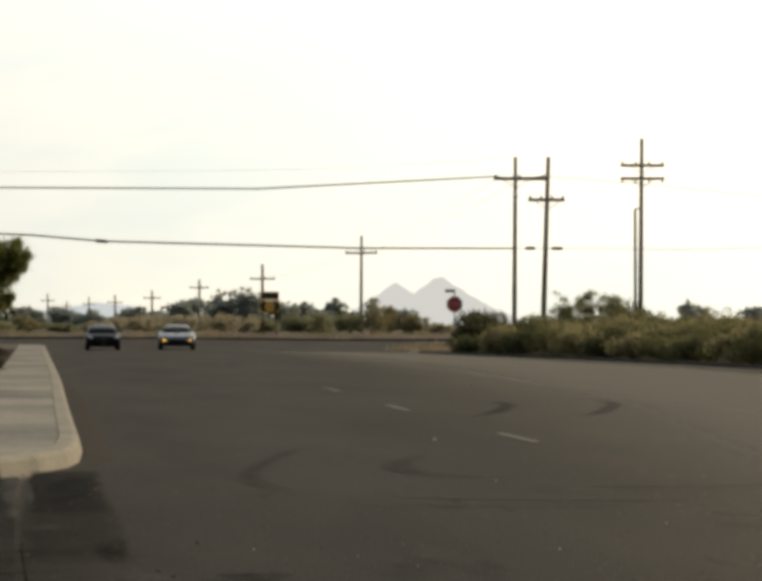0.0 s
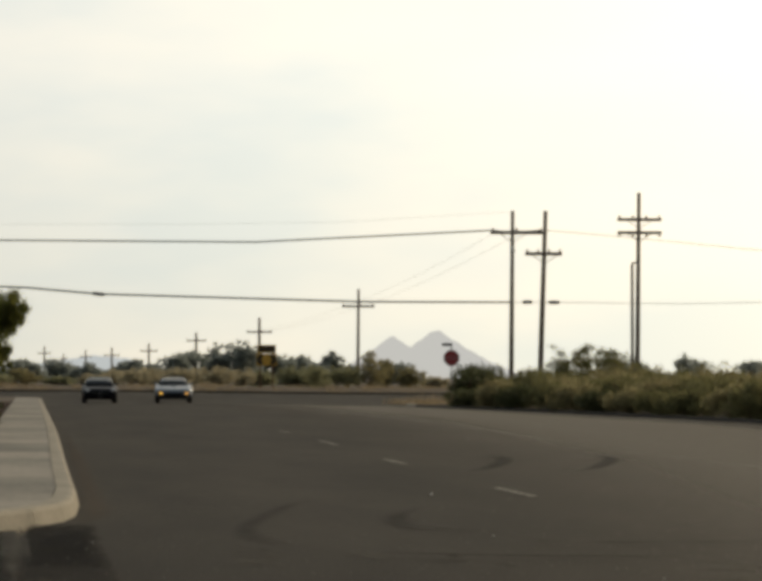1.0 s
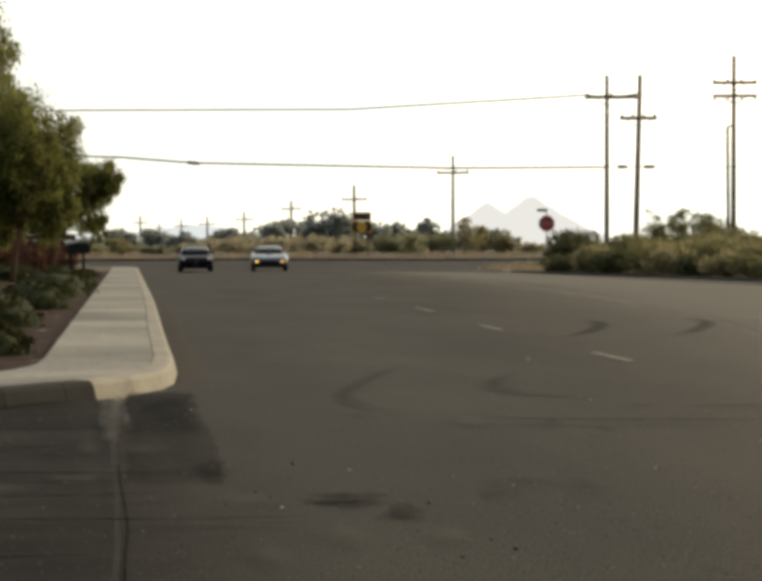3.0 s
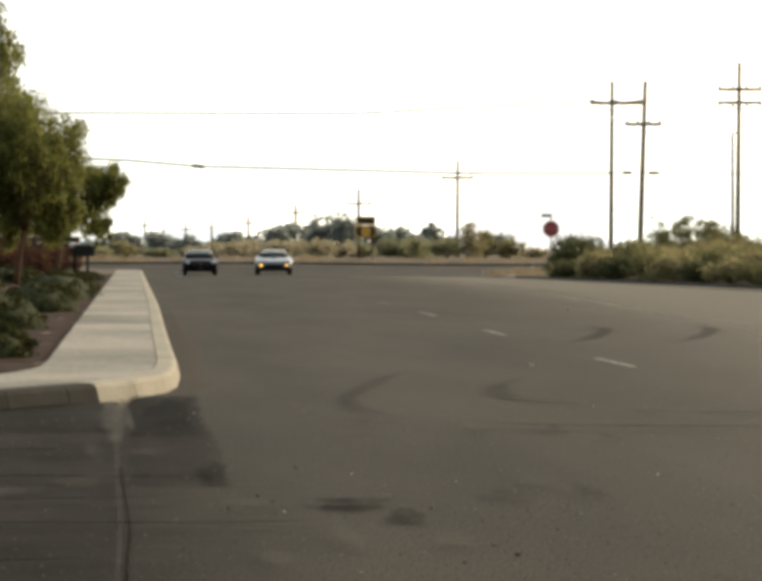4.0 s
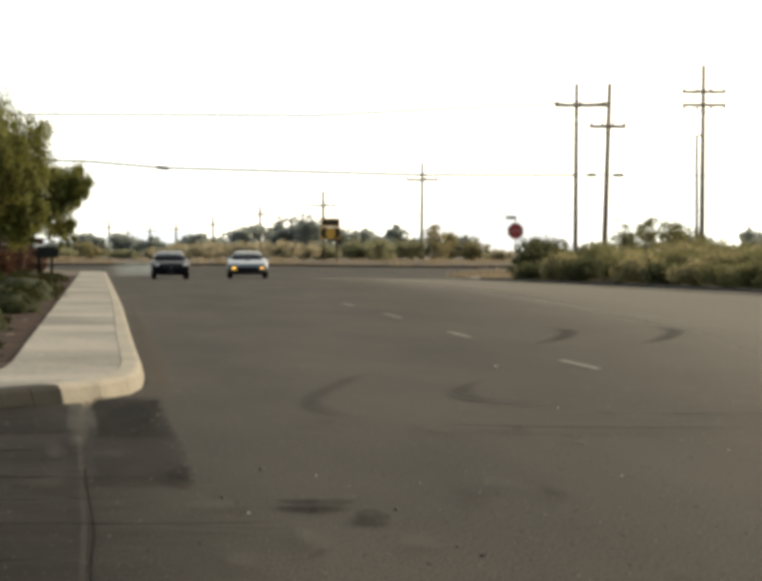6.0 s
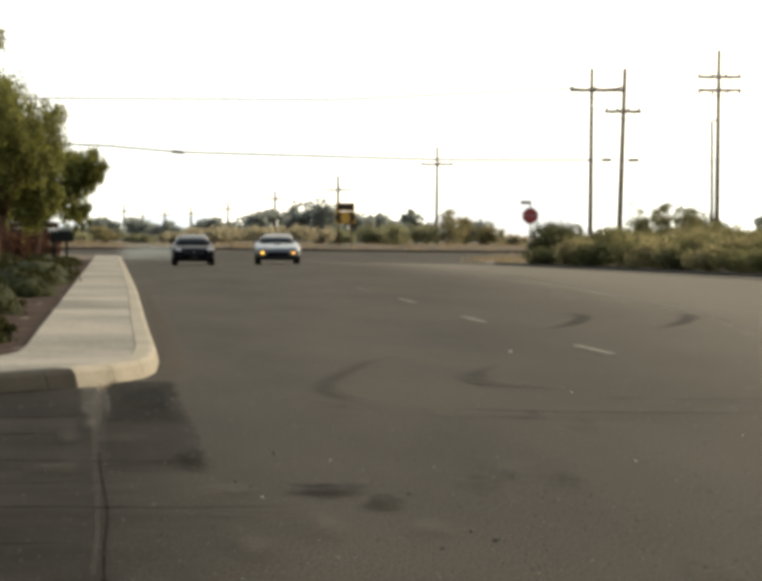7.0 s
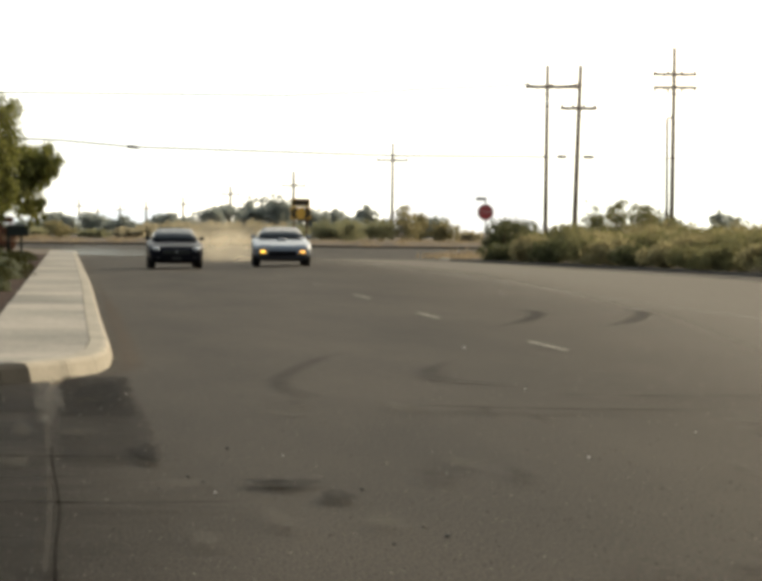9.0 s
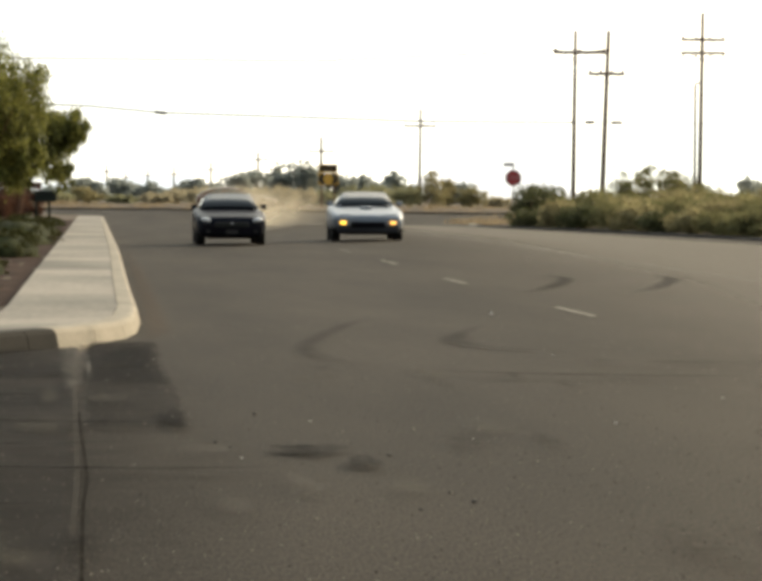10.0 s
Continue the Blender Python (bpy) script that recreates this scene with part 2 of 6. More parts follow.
M_LEAF_DARK = material("dark_leaf", (0.115, 0.118, 0.050), (0.058, 0.064, 0.029), rough=0.55, scale=0.8, fine=6, spec=0.2, tone=0.5, island=True, through_light=0.38)
M_LEAF_BUSH = material("bush_leaf", (0.215, 0.200, 0.092), (0.130, 0.128, 0.060), rough=0.65, scale=0.7, fine=5, spec=0.12, tone=0.3, island=True, through_light=0.5)
M_LEAF_SAGE = material("sage_leaf", (0.29, 0.255, 0.135), (0.185, 0.166, 0.088), rough=0.7, scale=0.6, fine=5, spec=0.2, tone=0.35, island=True, through_light=0.68)
# leaf tone paled so that distance haze sits in its colour
M_LEAF_GREY = material("haze_grey_green_leaf", (0.36, 0.385, 0.345), (0.28, 0.30, 0.275), rough=0.9, scale=0.3, fine=3, spec=0.02, tone=0.15, island=True, through_light=0.55)
M_BRUSH = material("dry_brush", (0.42, 0.37, 0.255), (0.30, 0.27, 0.185), rough=0.85, scale=0.4, fine=4, spec=0.15, tone=0.3, island=True, through_light=0.68)
M_BRUSH_OLIVE = material("olive_brush", (0.28, 0.275, 0.165), (0.19, 0.19, 0.115), rough=0.8, scale=0.4, fine=4, spec=0.15, tone=0.35, island=True, through_light=0.68)
M_GRASS = material("dry_grass", (0.38, 0.30, 0.19), (0.23, 0.18, 0.115), rough=0.85, scale=0.5, fine=6, spec=0.15, tone=0.3, island=True, through_light=0.4)
M_RUST = material("rust_brown_leaf", (0.13, 0.058, 0.032), (0.060, 0.030, 0.018), rough=0.75, scale=0.8, fine=6, spec=0.12, tone=0.4, island=True, through_light=0.3)
M_BARK = material("reddish_bark", (0.20, 0.105, 0.062), (0.085, 0.050, 0.034), rough=0.9, scale=3, fine=26, stretch=(3, 3, 0.7), bump=0.8, spec=0.15)
M_RED_WALL = material("red_block", (0.085, 0.038, 0.029), (0.045, 0.022, 0.018), rough=0.9, scale=0.7, fine=14, bump=0.3, tone=0.1)
M_MAILBOX = material("dark_green_painted_steel", (0.022, 0.027, 0.022), (0.014, 0.018, 0.015), rough=0.7, spec=0.12, scale=4)
M_RED_SIGN = material("faded_red_sheeting", (0.34, 0.045, 0.045), (0.26, 0.032, 0.034), rough=0.5, scale=2, fine=20, spec=0.4)
M_WHITE = material("white_sheeting", (0.72, 0.70, 0.66), (0.60, 0.58, 0.54), rough=0.5, scale=3)
# white letters greyed to put the back-lit sign's shade into their colour
M_LETTER = material("shade_dimmed_lettering", (0.42, 0.27, 0.26), (0.34, 0.20, 0.19), rough=0.6, scale=3)
M_YELLOW = material("amber_sheeting", (0.62, 0.36, 0.06), (0.48, 0.27, 0.045), rough=0.5, scale=2, fine=15)
M_BLACK = material("matt_black", (0.022, 0.020, 0.018), rough=0.6)
M_TYRE = material("tyre_rubber", (0.020, 0.019, 0.018), rough=0.85, fine=60)
M_RIM = material("alloy", (0.42, 0.42, 0.42), rough=0.3, metal=0.9)
M_GLASS_DARK = material("tinted_glass", (0.030, 0.036, 0.043), (0.024, 0.029, 0.035), rough=0.12, spec=0.30)
M_LENS = material("headlamp_lens", (0.50, 0.51, 0.52), (0.40, 0.41, 0.42), rough=0.08, spec=0.6, coat=0.6)
M_CAR_BLACK = material("black_car_paint", (0.010, 0.012, 0.019), (0.008, 0.009, 0.014), rough=0.34, spec=0.025, coat=0.0, scale=1)
# darker, duller copy of the black paint that puts shade on the front
M_BUMPER_BLACK = material("shade_black_front", (0.007, 0.0065, 0.009), (0.005, 0.005, 0.006), rough=0.5, spec=0.03, scale=1)
# dark grey that also puts the low underside's shade into the colour
M_BUMPER_GREY = material("shade_grey_bumper", (0.026, 0.026, 0.029), (0.02, 0.02, 0.022), rough=0.5, spec=0.12, scale=1)
M_CAR_SILVER = material("silver_car_paint", (0.175, 0.197, 0.228), (0.15, 0.17, 0.197), rough=0.40, metal=0.35, spec=0.15, coat=0.10, scale=1)
M_CAR_RED = material("dark_red_car_paint", (0.060, 0.014, 0.013), (0.048, 0.012, 0.011), rough=0.32, spec=0.15, coat=0.12, scale=1)
M_BIKE_WHITE = material("white_bike_plastic", (0.70, 0.70, 0.69), (0.62, 0.62, 0.61), rough=0.2, spec=0.5, coat=0.6, scale=2)
M_BIKE_GREY = material("dark_grey_bike_plastic", (0.10, 0.105, 0.115), (0.05, 0.052, 0.058), rough=0.18, spec=0.5, coat=0.5, scale=6)
M_AMBER = glow("lit_amber_lamp", (1.0, 0.55, 0.06), 1.9)
M_AMBER_DIM = glow("dim_amber_lamp", (1.0, 0.50, 0.10), 1.3)
# far hills glow on their own: haze light is put into their colour
M_HAZE_HILL = glow("haze_glow_hill", (0.90, 0.885, 0.82), 1.0)
M_HAZE_HILL_PALE = glow("haze_glow_hill_pale", (0.84, 0.88, 0.86), 1.0)
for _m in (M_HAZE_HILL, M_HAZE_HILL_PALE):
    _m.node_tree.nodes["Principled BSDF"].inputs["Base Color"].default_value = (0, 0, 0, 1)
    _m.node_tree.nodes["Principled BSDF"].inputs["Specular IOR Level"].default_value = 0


# ---- mesh helpers ----
def mesh_object(name, verts, faces, mat, parent=None, label="", smooth=False):
    me = bpy.data.meshes.new(name)
    me.from_pydata([tuple(v) for v in verts], [], faces)
    me.materials.append(mat)
    if smooth:
        for poly in me.polygons:
            poly.use_smooth = True
    me.update()
    ob = new(name, me)
    ob.parent = parent
    return tagged(ob, label)


def part(name, bm, mat, parent=None, label="", smooth=False):
    me = bpy.data.meshes.new(name)
    bmesh.ops.recalc_face_normals(bm, faces=bm.faces)
    bm.to_mesh(me)
    bm.free()
    me.materials.append(mat)
    if smooth:
        for poly in me.polygons:
            poly.use_smooth = True
    ob = new(name, me)
    ob.parent = parent
    return tagged(ob, label)


def empty(name, m, label, category, group="", kind=""):
    ob = new(name)
    ob.empty_display_size = 0.2
    ob.matrix_world = m
    return tagged(ob, label, category, group, kind)


def box(bm, x0, x1, y0, y1, z0, z1, bevel=0.0, turn=None):
    m = Matrix.Translation(((x0 + x1) / 2, (y0 + y1) / 2, (z0 + z1) / 2)) @ Matrix.Diagonal((x1 - x0, y1 - y0, z1 - z0, 1))
    if turn is not None:
        m = turn @ m
    made = bmesh.ops.create_cube(bm, size=1, matrix=m)["verts"]
    if bevel:
        edges = list({e for v in made for e in v.link_edges})
        bmesh.ops.bevel(bm, geom=edges, offset=bevel, segments=2, affect="EDGES", profile=0.6)
    return bm


def tube(points, radii, sides=8):
    """A round bar along points, with a radius at each; capped."""
    pts = [Vector(p) for p in points]
    verts, faces = [], []
    for i, p in enumerate(pts):
        ahead = (pts[min(i + 1, len(pts) - 1)] - pts[max(i - 1, 0)]).normalized()
        side = ahead.cross(Vector((0, 0, 1)) if abs(ahead.z) < 0.9 else Vector((0, 1, 0))).normalized()
        up = side.cross(ahead)
        for k in range(sides):
            a = 2 * math.pi * k / sides
            verts.append(p + (side * math.cos(a) + up * math.sin(a)) * radii[i])
    for i in range(len(pts) - 1):
        for k in range(sides):
            j = (k + 1) % sides
            faces.append((i * sides + k, i * sides + j, (i + 1) * sides + j, (i + 1) * sides + k))
    faces.append(tuple(range(sides))[::-1])
    faces.append(tuple(range((len(pts) - 1) * sides, len(pts) * sides)))
    return verts, faces


def bar(name, points, radii, mat, parent=None, label="", sides=8):
    if not hasattr(radii, "__len__"):
        radii = [radii] * len(points)
    v, f = tube(points, radii, sides)
    return mesh_object(name, v, f, mat, parent, label, smooth=True)


def lathe(profile, n=24):
    """Turns (offset along x, radius) pairs round the x axis."""
    verts, faces = [], []
    k = len(profile)
    for i in range(n):
        a = 2 * math.pi * i / n
        verts += [(x, r * math.cos(a), r * math.sin(a)) for x, r in profile]
    for i in range(n):
        for j in range(k - 1):
            faces.append((i * k + j, i * k + j + 1, (i + 1) % n * k + j + 1, (i + 1) % n * k + j))
    return verts, faces


def leaf_cloud(name, blobs, count, length, width, mat, parent=None, seed=1, droop=0.3, clump=0.35, shell=0.55, label="", hang=(0.55, 0.55, 0.5), per=45):
    """Many small folded leaves gathered in clumps over rounded masses (x, y, z, rx, ry, rz)."""
    rng = np.random.default_rng(seed)
    b = np.array(blobs, float)
    share = b[:, 3] * b[:, 4] * b[:, 5]
    pick = rng.choice(len(b), max(8, count // per), p=share / share.sum())
    way = rng.normal(size=(len(pick), 3))
    way /= np.linalg.norm(way, axis=1)[:, None]
    far = shell + (1 - shell) * rng.random(len(pick)) ** 0.6
    far *= 1 + 0.10 * rng.normal(size=len(pick))
    clumps = b[pick, :3] + way * far[:, None] * b[pick, 3:]
    own = rng.integers(0, len(pick), count)
    spread = clump * np.cbrt(b[pick][:, 3] * b[pick][:, 4] * b[pick][:, 5])[own]
    at = clumps[own] + rng.normal(size=(count, 3)) * spread[:, None] * hang
    ahead = rng.normal(size=(count, 3))
    ahead[:, 2] -= droop * 2.5
    ahead /= np.linalg.norm(ahead, axis=1)[:, None]
    side = np.cross(ahead, rng.normal(size=(count, 3)))
    side /= np.linalg.norm(side, axis=1)[:, None]
    lift = np.cross(side, ahead)
    size = length * (0.6 + 0.8 * rng.random(count))[:, None]
    wide = size * (width / length)
    verts = np.stack([at, at + ahead * size * 0.45 + side * wide / 2 + lift * wide * 0.2, at + ahead * size, at + ahead * size * 0.45 - side * wide / 2 + lift * wide * 0.2], 1).reshape(-1, 3)
    me = bpy.data.meshes.new(name)
    me.vertices.add(4 * count)
    me.vertices.foreach_set("co", verts.ravel())
    me.loops.add(4 * count)
    me.loops.foreach_set("vertex_index", np.arange(4 * count, dtype=np.int32))
    me.polygons.add(count)
    me.polygons.foreach_set("loop_start", np.arange(0, 4 * count, 4, dtype=np.int32))
    me.update(calc_edges=True)
    me.materials.append(mat)
    ob = new(name, me)
    ob.parent = parent
    return tagged(ob, label)


def smooth_step(a, b, x):
    t = min(1.0, max(0.0, (x - a) / (b - a)))
    return t * t * (3 - 2 * t)


# ---- lie of the land ----
def land(x, y):
    """Height of the paved ground: a low crown along the road and a gentle rise to the cross street."""
    side = min(x, 10.0) - 0.5 if x < 10 else 9.5 - (x - 10) * 0.9
    crown = 0.018 * max(0.0, side) * smooth_step(40, 80, y) * (1 - smooth_step(112, 148, y))
    rise = smooth_step(158, 190, y) * (0.36 - 0.20 * smooth_step(2, 25, x))
    return crown + rise


def grid(name, xs, ys, height, mat, lift=0.0, inside=None):
    verts = [(x, y, height(x, y) + lift) for y in ys for x in xs]
    n = len(xs)
    faces = []
    for j in range(len(ys) - 1):
        for i in range(n - 1):
            cx, cy = (xs[i] + xs[i + 1]) / 2, (ys[j] + ys[j + 1]) / 2
            if inside is None or inside(cx, cy):
                faces.append((j * n + i, j * n + i + 1, (j + 1) * n + i + 1, (j + 1) * n + i))
    ob = mesh_object(name, verts, faces, mat, smooth=True)
    return ob


def span(*stops):
    """Stops joined by even steps: (start, step), ..., end."""
    out = []
    for (a, step), nxt in zip(stops[:-1], stops[1:]):
        b = nxt[0] if isinstance(nxt, tuple) else nxt
        k = max(1, round((b - a) / step))
        out += [a + (b - a) * i / k for i in range(k)]
    return out + [stops[-1]]


# ---- ground, roads, kerbs ----
def right_edge(y):
    return 16.3 + 2.2 * smooth_step(122, 104, y) + 1.1 * smooth_step(104, 90, y) + 4 * smooth_step(90, 40, y) + 9 * smooth_step(134, 172, y)


def bank(x, y):
    """Height of the unpaved ground."""
    z = land(x, y) - 0.03 + 0.42 * smooth_step(199.5, 207, y)
    if 24 < y < 172:
        if x < -0.7:
            z += 0.12 * smooth_step(24, 28, y) + 0.30 * smooth_step(-1.2, -5.0, x) * smooth_step(27, 36, y)
        elif x > 16.0:
            z += 0.22 * smooth_step(right_edge(y) - 0.1, right_edge(y) + 2.5, x)
    return z


_xs = span((-2600, 400), (-200, 20), (-30, 3), (-6, 0.35), (1.4, 1.7), (17, 0.5), (24, 3), (60, 20), (240, 400), 2600)
_ys = span((-400, 60), (-20, 5), (20, 1.2), (40, 4), (156, 2), (210, 6), (240, 40), (600, 200), (1400, 600), 4400)
ground = tagged(grid("ground", _xs, _ys, bank, M_DIRT), "dry brown desert dirt reaching out to the horizon", "ground", kind="structure")


def main_road():
    verts, faces, cols = [], [], 15
    ys = span((-25, 5), (20, 2), (40, 4), (176, 4), 177)
    for y in ys:
        a = 0.48 if y > 28 else (0.02 if y > 25.5 else -0.12)
        a -= 7 * smooth_step(164, 176, y)
        b = right_edge(y)
        for i in range(cols):
            x = a + (b - a) * i / (cols - 1)
            verts.append((x, y, land(x, y)))
    for j in range(len(ys) - 1):
        for i in range(cols - 1):
            faces.append((j * cols + i, j * cols + i + 1, (j + 1) * cols + i + 1, (j + 1) * cols + i))
    return mesh_object("road", verts, faces, M_ASPHALT, smooth=True)


tagged(main_road(), "worn grey-brown asphalt road with old tyre marks", "road", kind="structure")
tagged(grid("cross_street", span((-320, 20), (-20, 2), (40, 20), 320), span((177, 2.9), 200), land, M_ASPHALT),
       "asphalt cross street at the far end", "road", kind="structure")
tagged(mesh_object("driveway", [(-30, -20, 0.0), (-0.12, -20, 0.0), (-0.12, 25.5, 0.0), (-0.6, 25.2, 0.0), (-1.3, 24.2, 0.0), (-3, 22.4, 0.0), (-6, 20.6, 0.0), (-30, 19, 0.0)],
                   [tuple(range(8))], M_ASPHALT_DARK), "patched asphalt of a side driveway, with shade put into its darker colour", "driveway", kind="structure")


def kerb_piece(p, q, mat, group_parent, top=0.16):
    """One length of kerb from p to q (outer foot), with a sloped face and a rounded top edge."""
    p, q = Vector((*p, 0)), Vector((*q, 0))
    along = (q - p).normalized()
    inner = Vector((-along.y, along.x, 0))
    verts, faces = [], []
    profile = [(0.0, -0.05), (0.0, 0.0), (0.03, top * 0.75), (0.055, top * 0.95), (0.09, top), (0.225, top), (0.225, -0.05)]
    for end in (p + along * 0.006, q - along * 0.006):
        base = land(end.x, end.y)
        verts += [(end + inner * d + Vector((0, 0, base + z)))[:] for d, z in profile]
    k = len(profile)
    for i in range(k):
        faces.append((i, (i + 1) % k, k + (i + 1) % k, k + i))
    faces += [tuple(range(k))[::-1], tuple(range(k, 2 * k))]
    return mesh_object("kerbstone", verts, faces, mat, group_parent)


kerb_left = empty("kerb_left", pose(0, 0, 0), "pale concrete kerb curving into the driveway, shade painted dark near its end", "kerb", kind="structure")
corner = [(-6.0, 20.2), (-3.0, 21.9), (-1.7, 23.1), (-0.95, 24.2), (-0.5, 25.0), (-0.27, 25.4), (0.04, 26.15), (0.29, 27.1), (0.40, 28.2), (0.44, 29.5), (0.47, 31.0)]
# stones near the driveway end take the dark colour, which paints shade
for i in range(len(corner) - 1):
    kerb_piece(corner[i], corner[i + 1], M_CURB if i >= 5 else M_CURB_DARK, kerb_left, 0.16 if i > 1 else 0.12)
y = 31.0
while y < 163:
    kerb_piece((0.47 + 0.09 * smooth_step(31, 70, y), y), (0.47 + 0.09 * smooth_step(31, 70, y + 3), y + 3), M_CURB, kerb_left)
    y += 3.0
tagged(kerb_left)

sidewalk = empty("sidewalk", pose(0, 0, 0), "pale concrete sidewalk of cast panels beside the road", "sidewalk", kind="structure")


def slab(quad, parent, thick=0.2, top=0.155):
    c = Vector((sum(p[0] for p in quad) / len(quad), sum(p[1] for p in quad) / len(quad)))
    verts = []
    for inset, z in ((0.0, top - thick), (0.0, top - 0.012), (0.012, top)):
        for p in quad:
            v = Vector(p[:2])
            v = v + (c - v).normalized() * (inset * 0.3 + 0.002)
            verts.append((v.x, v.y, land(v.x, v.y) + z))
    k = len(quad)
    faces = [tuple(range(2 * k, 3 * k))]
    for r in range(2):
        for i in range(k):
            faces.append((r * k + i, r * k + (i + 1) % k, (r + 1) * k + (i + 1) % k, (r + 1) * k + i))
    return mesh_object("concrete_panel", verts, faces, M_CONCRETE, parent)


y = 31.0
while y < 165:
    a, b = 0.243 + 0.09 * smooth_step(31, 70, y), 0.243 + 0.09 * smooth_step(31, 70, y + 1.6)
    slab([(-0.84, y), (a, y), (b, y + 1.6), (-0.84, y + 1.6)], sidewalk)
    y += 1.6
inner = [(-6.0, 23.4), (-3.3, 24.9), (-2.3, 25.7), (-1.75, 26.3), (-1.4, 26.9), (-1.2, 27.4), (-1.04, 28.0), (-0.95, 28.6), (-0.88, 29.2), (-0.85, 30.0), (-0.84, 31.0)]
for i in range(len(corner) - 1):
    outer = []
    for k in (i, i + 1):
        j0, j1 = max(0, k - 1), min(len(corner) - 1, k + 1)
        d = Vector((corner[j1][0] - corner[j0][0], corner[j1][1] - corner[j0][1])).normalized()
        outer.append((corner[k][0] - d.y * 0.232, corner[k][1] + d.x * 0.232))
    slab([outer[0], outer[1], inner[i + 1], inner[i]], sidewalk, top=0.155 if i > 1 else 0.115)

kerb_right = empty("kerb_right", pose(0, 0, 0), "low concrete kerb edging the brush beside the road", "kerb", kind="structure")
y = 60.0
while y < 148:
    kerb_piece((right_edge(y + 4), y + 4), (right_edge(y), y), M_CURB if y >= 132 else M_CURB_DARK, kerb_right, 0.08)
    y += 4.0
# the dark colour stands in for a band of shadow along this kerb
kerb_far = empty("kerb_far", pose(0, 0, 0), "low kerb along the far side of the cross street", "kerb", kind="structure")
for k in range(-8, 16):
    kerb_piece((k * 4 + 4, 200.1), (k * 4, 200.1), M_CURB_DARK, kerb_far, 0.12)


# ---- marks on the road ----
def inset_map(ob, values):
    """Stores for each vertex how far it lies in from the mark's edge."""
    uv = ob.data.uv_layers.new(name="inset")
    for loop in ob.data.loops:
        uv.data[loop.index].uv = (values[loop.vertex_index], 0)
    return ob


def ribbon(name, points, width, mat, lift=0.022, fade=True):
    """A flat mark laid along points, tapering at its ends."""
    pts = [Vector((*p, 0)) for p in points]
    fine = []
    for i in range(len(pts) - 1):
        p0, p1, p2, p3 = pts[max(0, i - 1)], pts[i], pts[i + 1], pts[min(len(pts) - 1, i + 2)]
        for s in range(6):
            t = s / 6
            fine.append(0.5 * (2 * p1 + (p2 - p0) * t + (2 * p0 - 5 * p1 + 4 * p2 - p3) * t * t + (3 * p1 - p0 - 3 * p2 + p3) * t ** 3))
    fine.append(pts[-1])
    verts, faces, n = [], [], len(fine)
    for i, p in enumerate(fine):
        d = (fine[min(i + 1, n - 1)] - fine[max(i - 1, 0)]).normalized()
        side = Vector((-d.y, d.x, 0)) * width / 2
        if fade:
            side *= min(1.0, 0.25 + 3.0 * min(i, n - 1 - i) / n)
        for v in (p + side, p - side):
            verts.append((v.x, v.y, land(v.x, v.y) + lift))
    rows, verts2 = [], []
    for i in range(n):
        a, b = Vector(verts[2 * i]), Vector(verts[2 * i + 1])
        end = min(1.0, 4.0 * min(i, n - 1 - i) / n) if fade else 1.0
        for k in range(3):
            verts2.append(a.lerp(b, k / 2))
            rows.append((end if k == 1 else 0.0))
    for i in range(n - 1):
        for k in range(2):
            faces.append((3 * i + k, 3 * i + k + 1, 3 * i + k + 4, 3 * i + k + 3))
    return inset_map(mesh_object(name, verts2, faces, mat), rows)


for k, (y0, y1) in enumerate(((31.8, 34.4), (43.6, 46.4), (55.2, 58.5), (65.4, 68.2), (77.5, 80.5), (89.5, 92.5))):
    x = (5.16, 5.26, 5.4, 5.4, 5.4, 5.4)[k]
    tagged(ribbon("lane_dash", [(x, y0), (x, (y0 + y1) / 2), (x, y1)], 0.12, M_PAINT if k < 3 else M_PAINT_FAINT, fade=False), "worn white lane dash painted on asphalt", "road marking", "lane dashes", "structure")
tagged(ribbon("edge_line", [(9.9, 30), (9.85, 45), (9.65, 57), (9.6, 75), (9.6, 100)], 0.14, M_PAINT_FAINT, fade=False), "faded white line on the asphalt", "road marking", kind="structure")
tagged(ribbon("stop_line", [(11.5, 160), (14, 160), (17.5, 160)], 0.5, M_PAINT_FAINT, fade=False), "faded white stop line across the lane", "road marking", kind="structure")
skids = [
    ([(2.98, 31.7), (2.48, 29.9), (1.9, 26.6), (1.71, 24.8), (1.79, 23.3), (2.05, 22.3)], 0.26),
    ([(3.8, 29.8), (3.28, 27.7), (3.09, 26.0), (3.31, 25.06), (3.9, 24.2)], 0.34),
    ([(5.4, 39.5), (6.24, 42.2), (7.0, 45.8), (7.1, 47.3), (6.85, 48.8)], 0.34),
    ([(6.76, 39.4), (7.7, 42.1), (8.6, 45.8), (8.77, 47.2), (8.5, 48.6)], 0.34),
    ([(-0.7, 16.65), (-0.2, 16.55), (0.5, 16.4)], 0.10),
    ([(-0.6, 14.05), (0.1, 13.9), (0.9, 13.55)], 0.09),
    ([(-0.75, 18.9), (-0.2, 18.7), (0.4, 18.6)], 0.10),
]
for pts, w in skids:
    tagged(ribbon("skid_mark", pts, w, M_RUBBER_DARK if pts[0][1] > 35 else M_RUBBER), "dark curved tyre mark burnt onto the asphalt", "skid mark", "skid marks", "structure")


